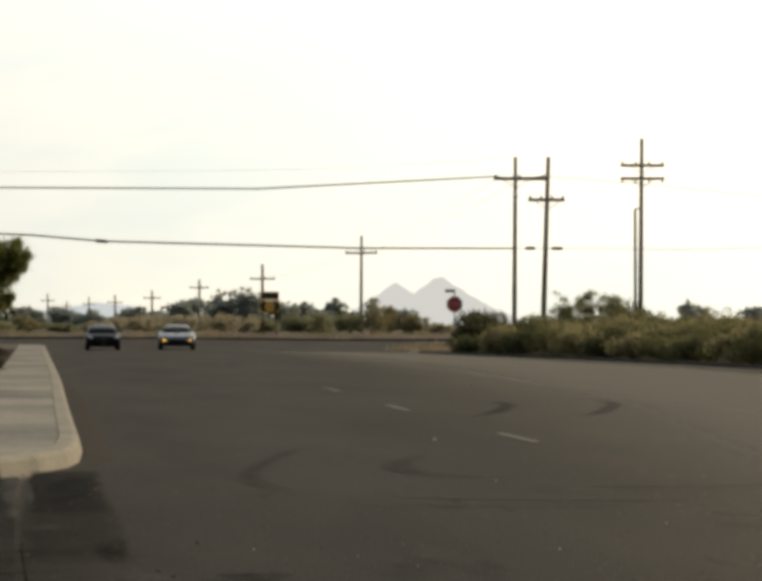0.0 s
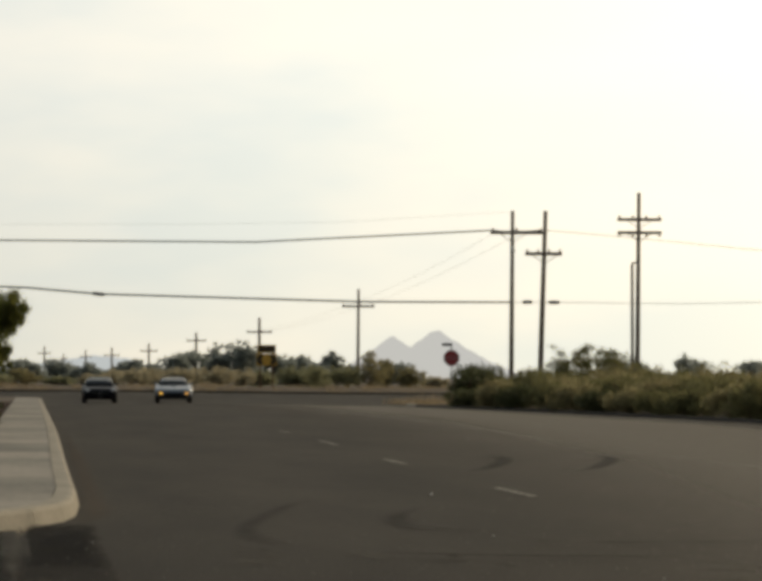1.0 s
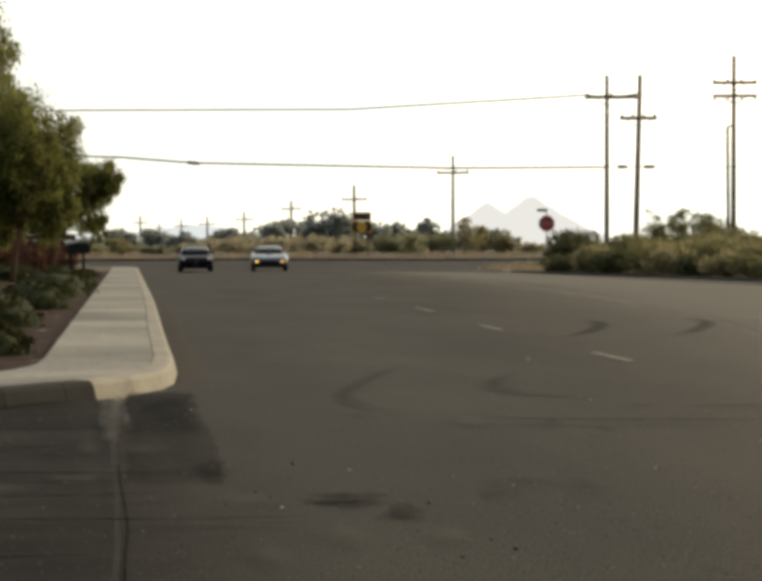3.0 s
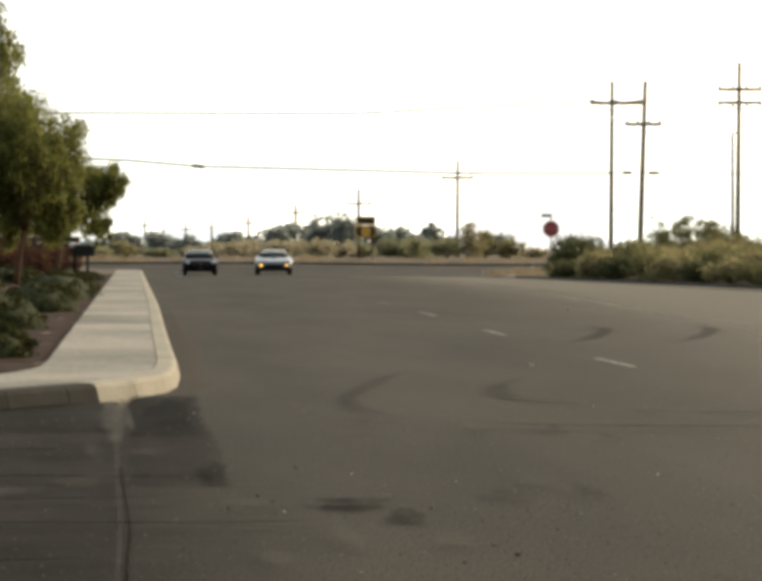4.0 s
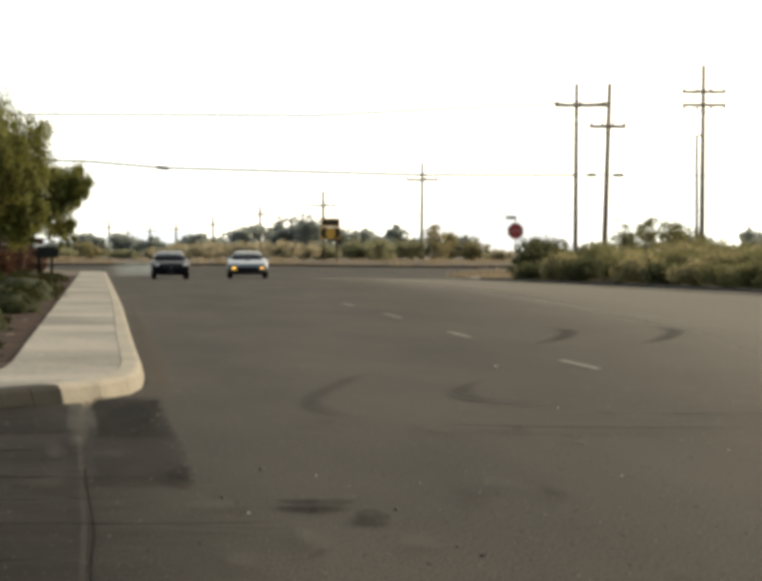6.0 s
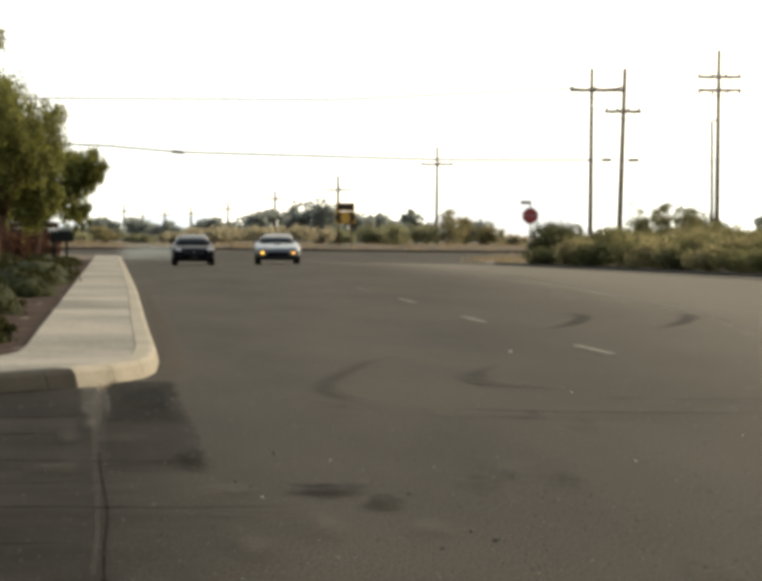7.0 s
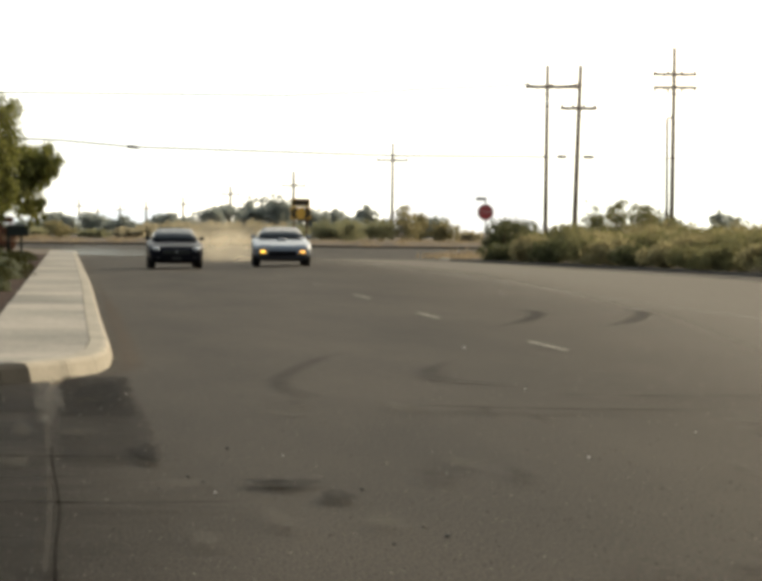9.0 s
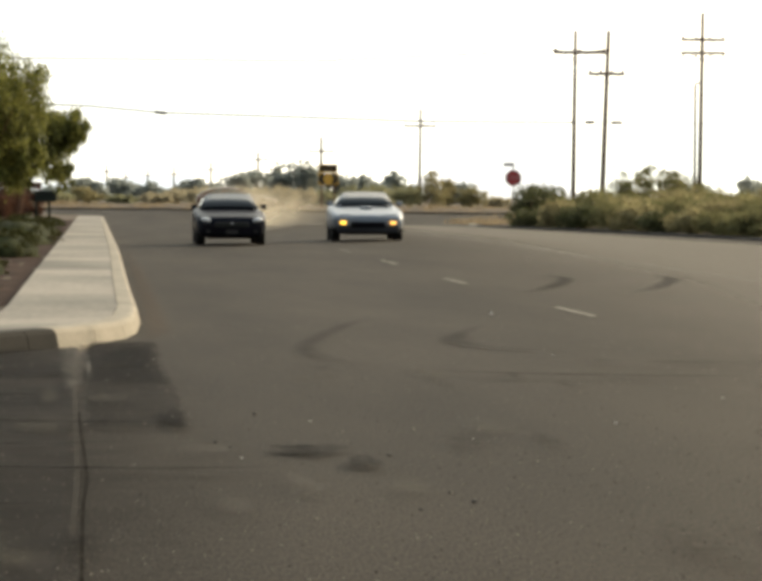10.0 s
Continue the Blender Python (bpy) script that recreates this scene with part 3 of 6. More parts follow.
def blot(name, cx, cy, rx, ry, mat, seed, lift=0.024):
    rng = random.Random(seed)
    n = 40
    ph = [rng.uniform(0, 6.28) for _ in range(4)]
    verts = [(cx, cy, land(cx, cy) + lift)]
    for i in range(n):
        a = 2 * math.pi * i / n
        r = 1 + 0.16 * math.sin(2 * a + ph[0]) + 0.12 * math.sin(3 * a + ph[1]) + 0.07 * math.sin(7 * a + ph[2]) + 0.05 * math.sin(11 * a + ph[3])
        x, y = cx + rx * r * math.cos(a), cy + ry * r * math.sin(a)
        verts.append((x, y, land(x, y) + lift))
    return inset_map(mesh_object(name, verts, [(0, 1 + i, 1 + (i + 1) % n) for i in range(n)], mat), [1.0] + [0.0] * n)


# the first blot paints shade below the kerb corner; other dark ones are stains
for k, (cx, cy, rx, ry, mat) in enumerate((
        (0.26, 23.4, 0.22, 1.5, M_STAIN_SHADE), (0.44, 17.2, 0.09, 0.7, M_STAIN_SHADE), (1.07, 14.9, 0.20, 0.28, M_STAIN_SHADE), (1.25, 14.2, 0.08, 0.42, M_STAIN_SHADE), (0.97, 15.0, 0.12, 0.2, M_STAIN_SHADE),
        (0.45, 16.5, 0.07, 0.25, M_STAIN_SHADE), (-0.12, 22.2, 0.075, 2.1, M_DUSTY), (0.55, 12.2, 0.09, 0.5, M_DUSTY), (0.58, 14.9, 0.16, 0.4, M_DUSTY), (-0.14, 20.2, 0.07, 0.9, M_DUSTY),
        (0.9, 13.0, 0.10, 0.6, M_DUSTY))):
    tagged(blot("road_stain", cx, cy, rx, ry, mat, k, 0.024 + 0.0015 * k), "irregular dark mark of stain and painted shade on the asphalt" if mat is M_STAIN_SHADE else "pale dusty patch on the asphalt", "stain", "road stains", "structure")
_m = random.Random(77)
for k in range(34):
    _d = 10.5 + 14 * _m.random() ** 1.4
    _x = -0.9 + (_d * 0.31 + 0.9) * _m.random()
    _pale = _m.random() < 0.5
    tagged(blot("road_stain", _x, _d, 0.06 + 0.16 * _m.random(), 0.35 + 0.7 * _m.random(), M_MOTTLE_PALE if _pale else M_MOTTLE_DARK, 200 + k, 0.0282 + 0.0003 * k),
           "faint pale worn spot in the asphalt" if _pale else "faint dark worn spot in the asphalt", "stain", "road stains", "structure")
# broad soft ribbon of painted shade beside the seam
tagged(ribbon("road_shade", [(-0.75, 27.0), (-0.5, 20), (-0.35, 14), (-0.3, 5)], 2.8, M_NEAR_SHADE, 0.016), "shade painted dark over the asphalt beside the seam", "stain", "road stains", "structure")


def patch(name, x0, x1, y0, y1, mat, lift, wobble, label):
    """A broad rectangular mark with ragged sides."""
    verts, values, faces, n, cols = [], [], [], 46, 9
    for j in range(n + 1):
        y = y0 + (y1 - y0) * j / n
        a = x0 + wobble * noise.noise(Vector((y * 1.3, 3.1, 0)))
        b = x1 + wobble * noise.noise(Vector((y * 1.1, 9.7, 0))) + 0.4 * wobble * noise.noise(Vector((y * 5, 1.7, 0)))
        for i in range(cols):
            x = a + (b - a) * i / (cols - 1)
            verts.append((x, y, land(x, y) + lift))
            values.append(min(1.0, 0.5 * min(i, cols - 1 - i), 0.12 * min(j, n - j)))
    for j in range(n):
        for i in range(cols - 1):
            faces.append((j * cols + i, j * cols + i + 1, (j + 1) * cols + i + 1, (j + 1) * cols + i))
    return tagged(inset_map(mesh_object(name, verts, faces, mat), values), label, "stain", "road stains", "structure")


# shade along the kerb foot, painted as dark films
patch("apron_shade", -0.04, 0.54, 16.4, 26.1, M_APRON_THIN, 0.0205, 0.05, "darker asphalt strip along the kerb apron, with shade painted in")
patch("apron_shade", -0.03, 0.50, 20.4, 26.2, M_APRON, 0.0225, 0.10, "shade painted black on the asphalt below the kerb corner")
patch("driveway_shade", -2.6, -0.10, 21.0, 25.0, M_APRON_THIN, 0.0205, 0.2, "shade painted dark on the asphalt below the driveway kerb")
for pts, w in (([(-1.6, 16.75), (-0.8, 16.7), (-0.1, 16.55), (0.5, 16.5)], 0.14), ([(-1.6, 13.75), (-0.5, 13.8), (0.3, 13.7), (0.85, 13.75)], 0.10), ([(-1.6, 15.2), (-0.6, 15.1), (0.2, 15.2)], 0.10), ([(-1.8, 19.0), (-0.9, 18.9), (-0.2, 18.8)], 0.16),
               ([(2.2, 21.5), (3.0, 21.0), (3.7, 20.8), (4.5, 20.7)], 0.17), ([(3.9, 22.6), (4.6, 22.5), (5.6, 22.6)], 0.16), ([(0.0, 12.2), (-0.8, 12.1), (-1.5, 12.2)], 0.08)):
    tagged(ribbon("crack", pts, w, M_CRACK, 0.0415), "thin dark crack running across the asphalt", "crack", "cracks", "structure")
tagged(ribbon("seam_edge", [(-0.12, 21.0), (-0.10, 18.5), (-0.085, 16.4), (-0.06, 13.5), (-0.065, 11.0)], 0.032, M_DUSTY, 0.0395, fade=False), "pale dusty line along the asphalt seam", "seam", kind="structure")
tagged(ribbon("gutter_remnant", [(-0.10, 25.6), (-0.06, 22.8), (-0.0, 20.6)], 0.085, M_GUTTER, 0.0385), "pale broken concrete remnant along the asphalt seam", "gutter", kind="structure")
tagged(ribbon("gutter_remnant", [(-0.17, 25.2), (-0.15, 22.5), (-0.11, 19.0)], 0.17, M_GUTTER, 0.040), "pale broken concrete remnant along the asphalt seam", "gutter", kind="structure")
tagged(ribbon("crack", [(-0.07, 17.3), (-0.06, 16.1), (-0.02, 13.5), (-0.03, 11.6), (-0.02, 8.0)], 0.019, M_CRACK, 0.042, fade=False), "long dark seam between two asphalt layers", "crack", kind="structure")


def sheen_film():
    """A broad pale film painting sun sheen over the outer lanes, thinning out at both sides."""
    stops = [(9, 1.0, 7.0), (20, 2.2, 11.0), (45, 3.6, 17.0), (80, 5.5, 18.0), (120, 6.5, 15.8), (150, 6.0, 14.0)]
    ys = [9 + 3 * j for j in range(48)]
    verts, faces, values, cols = [], [], [], 25
    for j, y in enumerate(ys):
        a, b = (np.interp(y, [p[0] for p in stops], [p[k] for p in stops]) for k in (1, 2))
        for i in range(cols):
            x = float(a + (b - a) * i / (cols - 1))
            verts.append((x, y, land(x, y) + 0.018))
            values.append(min(1.0, 0.075 * i, 0.3 * (cols - 1 - i), 0.1 * (len(ys) - 1 - j)))
    for j in range(len(ys) - 1):
        for i in range(cols - 1):
            faces.append((j * cols + i, j * cols + i + 1, (j + 1) * cols + i + 1, (j + 1) * cols + i))
    return inset_map(mesh_object("road_sheen", verts, faces, M_SHEEN), values)


tagged(sheen_film(), "thin pale film painting sun sheen over the outer lanes", "dust film", kind="structure")
tagged(ribbon("grit", [(0.30, 25.6), (0.56, 27.6), (0.62, 30.5), (0.66, 38), (0.72, 55), (0.74, 80)], 0.34, M_SAND, 0.020), "brown grit gathered in the gutter along the kerb", "grit", kind="structure")


# ---- utility poles and wires ----
def utility_pole(x, y, top, lean, arms, label, base_r=0.15):
    z0 = bank(x, y)
    thing = empty("utility_pole", pose(x, y, z0), label, "utility pole", "utility poles")
    h = top - z0
    bar("pole", [(0, 0, -0.3), (lean * 0.5, 0, h * 0.5), (lean, 0, h)], [base_r, base_r * 0.85, base_r * 0.68], M_WOOD, thing)
    for z, left, right, style in arms:
        z -= z0
        cx = lean * z / h
        bm = bmesh.new()
        box(bm, left - x, right - x, -0.30, -0.17, z - 0.095, z + 0.095, 0.01)
        arm = part("crossarm", bm, M_WOOD, thing)
        n = 4 if style > 1 else 3
        for k in range(n):
            px = (left - x) + 0.12 + (right - left - 0.24) * k / (n - 1)
            if abs(px - cx) < 0.15:
                px += 0.3
            v, f = lathe([(0.0, 0.001), (0.0, 0.045), (0.05, 0.07), (0.09, 0.05), (0.13, 0.065), (0.19, 0.03), (0.19, 0.001)], 10)
            ob = mesh_object("insulator", v, f, M_INSULATOR, arm, smooth=True)
            ob.matrix_basis = Matrix.Translation((px, -0.235, z + (0.073 if style < 3 else -0.27))) @ Matrix.Rotation(radians(-90), 4, "Y")
        if style > 0:
            for s in (-1, 1):
                bar("brace", [(cx, -0.2, z - 0.55), (cx + s * 0.75, -0.2, z - 0.05)], 0.022, M_STEEL, thing, sides=6)
    return thing


_pole = utility_pole(27.10, 175, 10.75, 0.10, [(9.50, 25.91, 28.89, 1)], "weathered wooden utility pole with one long crossarm")
bar("sleeve", [(0.085, -0.01, 8.38 - bank(27.1, 175)), (0.088, -0.01, 8.75 - bank(27.1, 175))], 0.135, M_WHITE, _pole, "short white sleeve")
utility_pole(28.24, 172, 10.60, 0.36, [(8.18, 27.41, 29.49, 2)], "leaning wooden utility pole with a short braced crossarm", 0.17)
utility_pole(36.35, 185, 12.44, 0.13, [(10.80, 35.12, 37.81, 2), (10.01, 35.12, 37.82, 3)], "tall wooden utility pole with two crossarms", 0.165)
utility_pole(29.33, 280, 9.28, 0.08, [(7.70, 27.9, 30.82, 0)], "distant wooden utility pole with a single crossarm", 0.16)
for x, y, top, za, half in ((26.24, 360, 8.23, 6.54, 1.47), (22.6, 430, 7.49, 6.35, 1.35), (18.68, 500, 6.78, 5.53, 1.4), (14.3, 560, 6.65, 5.26, 1.4), (11.0, 640, 6.92, 5.53, 1.24), (2.44, 600, 7.31, 5.91, 1.3), (7.1, 700, 6.58, 5.49, 0.95), (-6.0, 650, 7.2, 5.9, 1.3)):
    utility_pole(x, y, top, 0.0, [(za, x - half, x + half, 0)], "distant wooden utility pole above the hazy trees", 0.21)
light_pole = empty("light_pole", pose(35.86, 184, bank(36, 184)), "thin brown light pole with a short bent arm", "light pole")
bar("pole", [(0, 0, -0.2), (0, 0, 7.9), (0.03, 0, 8.02), (0.15, 0, 8.06)], [0.10, 0.085, 0.07, 0.06], M_WOOD, light_pole)
bm = bmesh.new()
box(bm, 0.12, 0.42, -0.08, 0.08, 8.0, 8.1, 0.02)
part("lamp_head", bm, M_STEEL, light_pole)

def cable(points, radius, label, sag=0.0):
    """A hung wire through points; each span sags a little."""
    out = []
    for a, b in zip(points[:-1], points[1:]):
        for s in range(8):
            t = s / 8
            p = Vector(a).lerp(Vector(b), t)
            p.z -= sag * 4 * t * (1 - t)
            out.append(p)
    out.append(Vector(points[-1]))
    ob = bar("wire", out, radius * (2.2 if radius > 0.018 else 1.4), M_CABLE, sides=6)
    return tagged(ob, label, "wire", "overhead wires")


cable([(-60, 174.8, 9.6), (-11.8, 174.8, 8.82), (-2.95, 174.8, 8.92), (12.5, 174.8, 8.89), (25.95, 174.8, 9.62)], 0.022, "dark overhead wire strung between utility poles")
cable([(25.95, 174.75, 9.64), (27.2, 174.75, 9.60), (28.85, 174.7, 9.66)], 0.02, "short dark jumper wire along the crossarm", 0.05)
cable([(28.85, 174.7, 9.66), (33.9, 174.6, 9.25), (41.5, 174.5, 8.55), (80, 174, 9.5)], 0.013, "thin overhead wire running off behind the brush")
cable([(-60, 172.9, 7.6), (-11.7, 172.9, 6.64), (-0.3, 172.9, 6.22), (3.7, 172.9, 5.88), (18.1, 172.9, 5.5), (26.9, 172.9, 5.49)], 0.026, "thick dark communication cable strung across the street")
cable([(26.9, 172.9, 5.49), (28.36, 171.86, 5.48), (36.3, 172.3, 5.42), (80, 172.6, 6.4)], 0.012, "thin communication cable beyond the poles")
cable([(-60, 175.3, 10.4), (-2, 175.3, 9.83), (8.9, 175.3, 9.9), (17, 175.2, 10.05), (27.2, 175.08, 10.7)], 0.004, "very thin upper overhead wire")
for dx in (-0.9, 0.6):
    cable([(27.2 + dx, 175.2, 9.58), (29.3 + dx, 280, 7.78), (26.24 + dx, 360, 6.6)], 0.005, "thin overhead wire receding towards the far poles", 0.3)
for x0, x1, z0, z1, yy in ((3.31, 4.04, 5.91, 5.85, 172.88), (27.32, 27.92, 5.49, 5.49, 172.36), (28.72, 29.40, 5.47, 5.47, 171.9)):
    v, f = tube([(x0, yy, z0), (x0 + 0.08, yy, z0), (x1 - 0.08, yy, z1), (x1, yy, z1)], [0.04, 0.10, 0.10, 0.04], 8)
    tagged(mesh_object("cable_splice", v, f, M_CABLE, smooth=True), "black splice case clamped on the communication cable", "splice case", "splice cases")


# ---- signs ----
def stop_sign():
    thing = empty("stop_sign", pose(20.3, 150, bank(20.3, 150)), "faded red octagonal stop sign on a steel post", "stop sign")
    zc = 2.21 - bank(20.3, 150)
    bm = bmesh.new()
    box(bm, -0.03, 0.03, 0.0, 0.05, -0.2, zc + 0.72, 0.006)
    part("post", bm, M_STEEL, thing)
    for name, r, y, mat in (("border", 0.385, -0.012, M_WHITE), ("face", 0.355, -0.018, M_RED_SIGN)):
        verts = [(r / math.cos(math.pi / 8) * math.cos(math.pi / 8 + k * math.pi / 4), y + d, zc + r / math.cos(math.pi / 8) * math.sin(math.pi / 8 + k * math.pi / 4)) for d in (0, 0.010) for k in range(8)]
        faces = [tuple(range(8)), tuple(range(8, 16))[::-1]] + [(k, (k + 1) % 8, 8 + (k + 1) % 8, 8 + k) for k in range(8)]
        mesh_object(name, verts, faces, mat, thing)
    cu = bpy.data.curves.new("lettering", "FONT")
    cu.body, cu.size, cu.align_x, cu.align_y, cu.extrude = "STOP", 0.27, "CENTER", "CENTER", 0.002
    tmp = new("lettering", cu)
    me = bpy.data.meshes.new_from_object(tmp)
    bpy.data.objects.remove(tmp)
    me.materials.append(M_LETTER)
    ob = new("lettering", me)
    ob.parent = thing
    ob.matrix_basis = pose(0, -0.022, zc, 90, 0, 0)
    # matt black puts the shade on the plate into its colour
    bm = bmesh.new()
    box(bm, -0.46, 0.03, -0.01, 0.01, zc + 0.58, zc + 0.72, 0.004)
    part("street_name_plate", bm, M_BLACK, thing, "street name plate with its shaded side painted black")


stop_sign()


def arrow_sign():
    x0 = 15.42
    z0 = bank(x0, 205)
    thing = empty("arrow_sign", pose(x0, 205, z0), "amber two-way arrow warning sign on two posts", "road sign")
    for px in (-0.42, 0.42):
        bm = bmesh.new()
        box(bm, px - 0.045, px + 0.045, 0.0, 0.08, -0.2, 3.38 - z0, 0.008)
        part("post", bm, M_BARK, thing)
    bm = bmesh.new()
    box(bm, -0.62, 0.62, -0.03, -0.002, 2.86 - z0, 3.42 - z0, 0.02)
    upper = part("upper_panel", bm, M_YELLOW, thing, "amber panel with a dark bar of unreadable writing")
    bm = bmesh.new()
    box(bm, -0.55, 0.55, -0.042, -0.034, 2.95 - z0, 3.34 - z0)
    part("writing_bar", bm, M_LEGEND, upper)
    bm = bmesh.new()
    box(bm, -0.68, 0.68, -0.03, -0.002, 2.04 - z0, 2.83 - z0, 0.02)
    lower = part("arrow_panel", bm, M_YELLOW, thing)
    zc = 2.44 - z0
    for s in (-1, 1):
        prof = [(0.67, 0.0), (0.56, 0.30), (0.20, 0.36), (0.34, 0.0), (0.20, -0.36), (0.56, -0.30)]
        verts = [(s * a, -0.036 - d, zc + b) for d in (0, 0.006) for a, b in prof]
        n = len(prof)
        faces = [tuple(range(n)), tuple(range(n, 2 * n))] + [(k, (k + 1) % n, n + (k + 1) % n, n + k) for k in range(n)]
        mesh_object("chevron", verts, faces, M_LEGEND, lower)


arrow_sign()


# ---- plants ----
def tree(x, y, trunk_path, limbs, blobs, leaves, mat, label, seed, length=0.105, width=0.036, droop=0.8, r=0.078):
    z = bank(x, y)
    thing = empty("tree", pose(x, y, z), label, "tree", "street trees")
    n = len(trunk_path)
    bar("trunk", [(0, 0, -0.15)] + trunk_path, [r * 1.25] + [r * (1 - 0.45 * i / n) for i in range(n)], M_BARK, thing, sides=10)
    for k, path in enumerate(limbs):
        bar("limb", path, [r * 0.55, r * 0.38, r * 0.12][:len(path)], M_BARK, thing, sides=7)
    leaf_cloud("crown", blobs, leaves, length, width, mat, thing, seed, droop, 0.30, 0.45, "", (0.46, 0.46, 0.66), 130)
    return thing


def street_tree(x, y, fork, top, crown_x, rx, rz, label, seed, leaves, mat=M_LEAF, lean=0.0):
    rng = random.Random(seed)
    z = bank(x, y)
    cz = top - z - rz
    trunk = [(lean * 0.3, 0, fork * 0.5), (lean * 0.7, 0.05, fork), (lean + 0.1, 0.1, fork + 0.5)]
    limbs, blobs = [], [(crown_x, 0, cz, rx * 0.62, rx * 0.62, rz * 0.66)]
    for k in range(13):
        a, up = k * 2.4 + rng.uniform(-0.5, 0.5), rng.uniform(-0.85, 0.85)
        ring = math.sqrt(1 - up * up * 0.8)
        far = rng.uniform(0.6, 0.8)
        c = (crown_x + math.cos(a) * rx * far * ring, math.sin(a) * rx * far * ring, cz + up * rz * 0.7)
        s = rng.uniform(0.24, 0.44)
        blobs.append((*c, rx * s, rx * s, rz * s * 0.85))
        if k < 6:
            limbs.append([(lean * 0.7, 0.05, fork), ((lean * 0.7 + c[0]) / 2, c[1] / 2, (fork + c[2]) / 2 + 0.2), c])
    for k in range(7):
        a, q = rng.uniform(0, 6.28), rng.uniform(0.35, 0.85)
        blobs.append((crown_x + math.cos(a) * rx * q, math.sin(a) * rx * q, cz - rz * rng.uniform(0.7, 0.9), rx * 0.2, rx * 0.2, rz * rng.uniform(0.22, 0.36)))
    return tree(x, y, trunk, limbs, blobs, leaves, mat, label, seed)


street_tree(-3.3, 61, 1.9, 8.0, -1.25, 2.25, 2.9, "tall street tree with drooping olive foliage", 11, 72000, lean=-0.3)
street_tree(-3.3, 89, 1.5, 6.6, -0.22, 2.38, 2.55, "rounded street tree with hanging olive leaves and a reddish trunk", 12, 86000, lean=0.35)
street_tree(-2.7, 110, 1.6, 4.85, 0.80, 1.6, 1.55, "small leaning street tree with dark olive foliage", 13, 46000, M_LEAF, lean=0.5)
street_tree(-6.6, 98, 1.5, 5.2, 0.2, 2.3, 2.0, "street tree with dense dark foliage behind the others", 14, 26000, M_LEAF_DARK)
street_tree(-4.6, 118, 1.5, 4.4, 0.4, 1.6, 1.3, "street tree standing beside the red wall", 15, 16000, M_LEAF)


def shrub(name, x, y, rx, ry, h, mat, leaves, label, group, seed, length=0.16, width=0.05, lumps=5, stems=True, droop=-0.35, shell=0.35, z=None, category="bush"):
    """A low bush: several uneven lumps of leaves on a few stems."""
    rng = random.Random(seed)
    z = bank(x, y) if z is None else z
    thing = empty(name, pose(x, y, z), label, category, group)
    blobs = []
    for k in range(lumps):
        a = rng.uniform(0, 6.28)
        q = rng.uniform(0.1, 0.62)
        lh = h * rng.uniform(0.38, 0.5)
        blobs.append((math.cos(a) * rx * q, math.sin(a) * ry * q, lh * rng.uniform(0.85, 1.1), rx * rng.uniform(0.4, 0.62), ry * rng.uniform(0.4, 0.62), lh))
    leaf_cloud("foliage", blobs, leaves, length, width, mat, thing, seed, droop, 0.25, shell)
    if stems:
        for k in range(3):
            a = k * 2.1 + seed
            bar("stem", [(0, 0, -0.05), (math.cos(a) * rx * 0.25, math.sin(a) * ry * 0.25, h * 0.4), (math.cos(a) * rx * 0.5, math.sin(a) * ry * 0.5, h * 0.75)], [0.03, 0.02, 0.008], M_BARK, thing, sides=5)
    return thing


# ground cover mounds beside the sidewalk
def mound(x, y, rx, ry, h, seed):
    """A clipped-looking spreading shrub: one low swell of small leaves with a few uneven humps."""
    rng = random.Random(seed)
    thing = empty("ground_cover", pose(x, y, bank(x, y)), "low spreading dull green shrub mounded in brown mulch", "shrub", "ground cover shrubs")
    blobs = [(0, 0, 0.02, rx * 0.86, ry * 0.86, h * 0.80)]
    for k in range(6):
        a, q = k * 1.05 + rng.uniform(-0.4, 0.4), rng.uniform(0.3, 0.62)
        blobs.append((math.cos(a) * rx * q, math.sin(a) * ry * q, h * rng.uniform(0.25, 0.5), rx * 0.32, ry * 0.32, h * rng.uniform(0.32, 0.46)))
    # solid dome added under the leaves; its dark colour paints the inner shade
    verts, faces, rings, sides = [], [], 9, 28
    for j in range(rings + 1):
        up = math.sin(0.5 * math.pi * j / rings)
        for i in range(sides):
            a = 2 * math.pi * i / sides
            p = Vector((math.cos(a) * math.cos(0.5 * math.pi * j / rings), math.sin(a) * math.cos(0.5 * math.pi * j / rings), up))
            q = 0.86 * (1 + 0.20 * noise.noise(p * 1.7 + Vector((seed, 0, 0))) + 0.10 * noise.noise(p * 4.5 + Vector((0, seed, 0))))
            verts.append((p.x * rx * q, p.y * ry * q, p.z * h * q - 0.03))
    for j in range(rings):
        for i in range(sides):
            faces.append((j * sides + i, j * sides + (i + 1) % sides, (j + 1) * sides + (i + 1) % sides, (j + 1) * sides + i))
    mesh_object("dark_core", verts, faces, M_COVER_BODY, thing, smooth=True)
    leaf_cloud("foliage", blobs, 9000, 0.055, 0.026, M_COVER, thing, seed, -0.25, 0.10, 0.86)
    for k in range(4):
        a = k * 1.6 + seed
        bar("stem", [(0, 0, -0.04), (math.cos(a) * rx * 0.3, math.sin(a) * ry * 0.3, h * 0.3), (math.cos(a) * rx * 0.6, math.sin(a) * ry * 0.6, h * 0.5)], [0.025, 0.016, 0.007], M_BARK, thing, sides=5)
    return thing


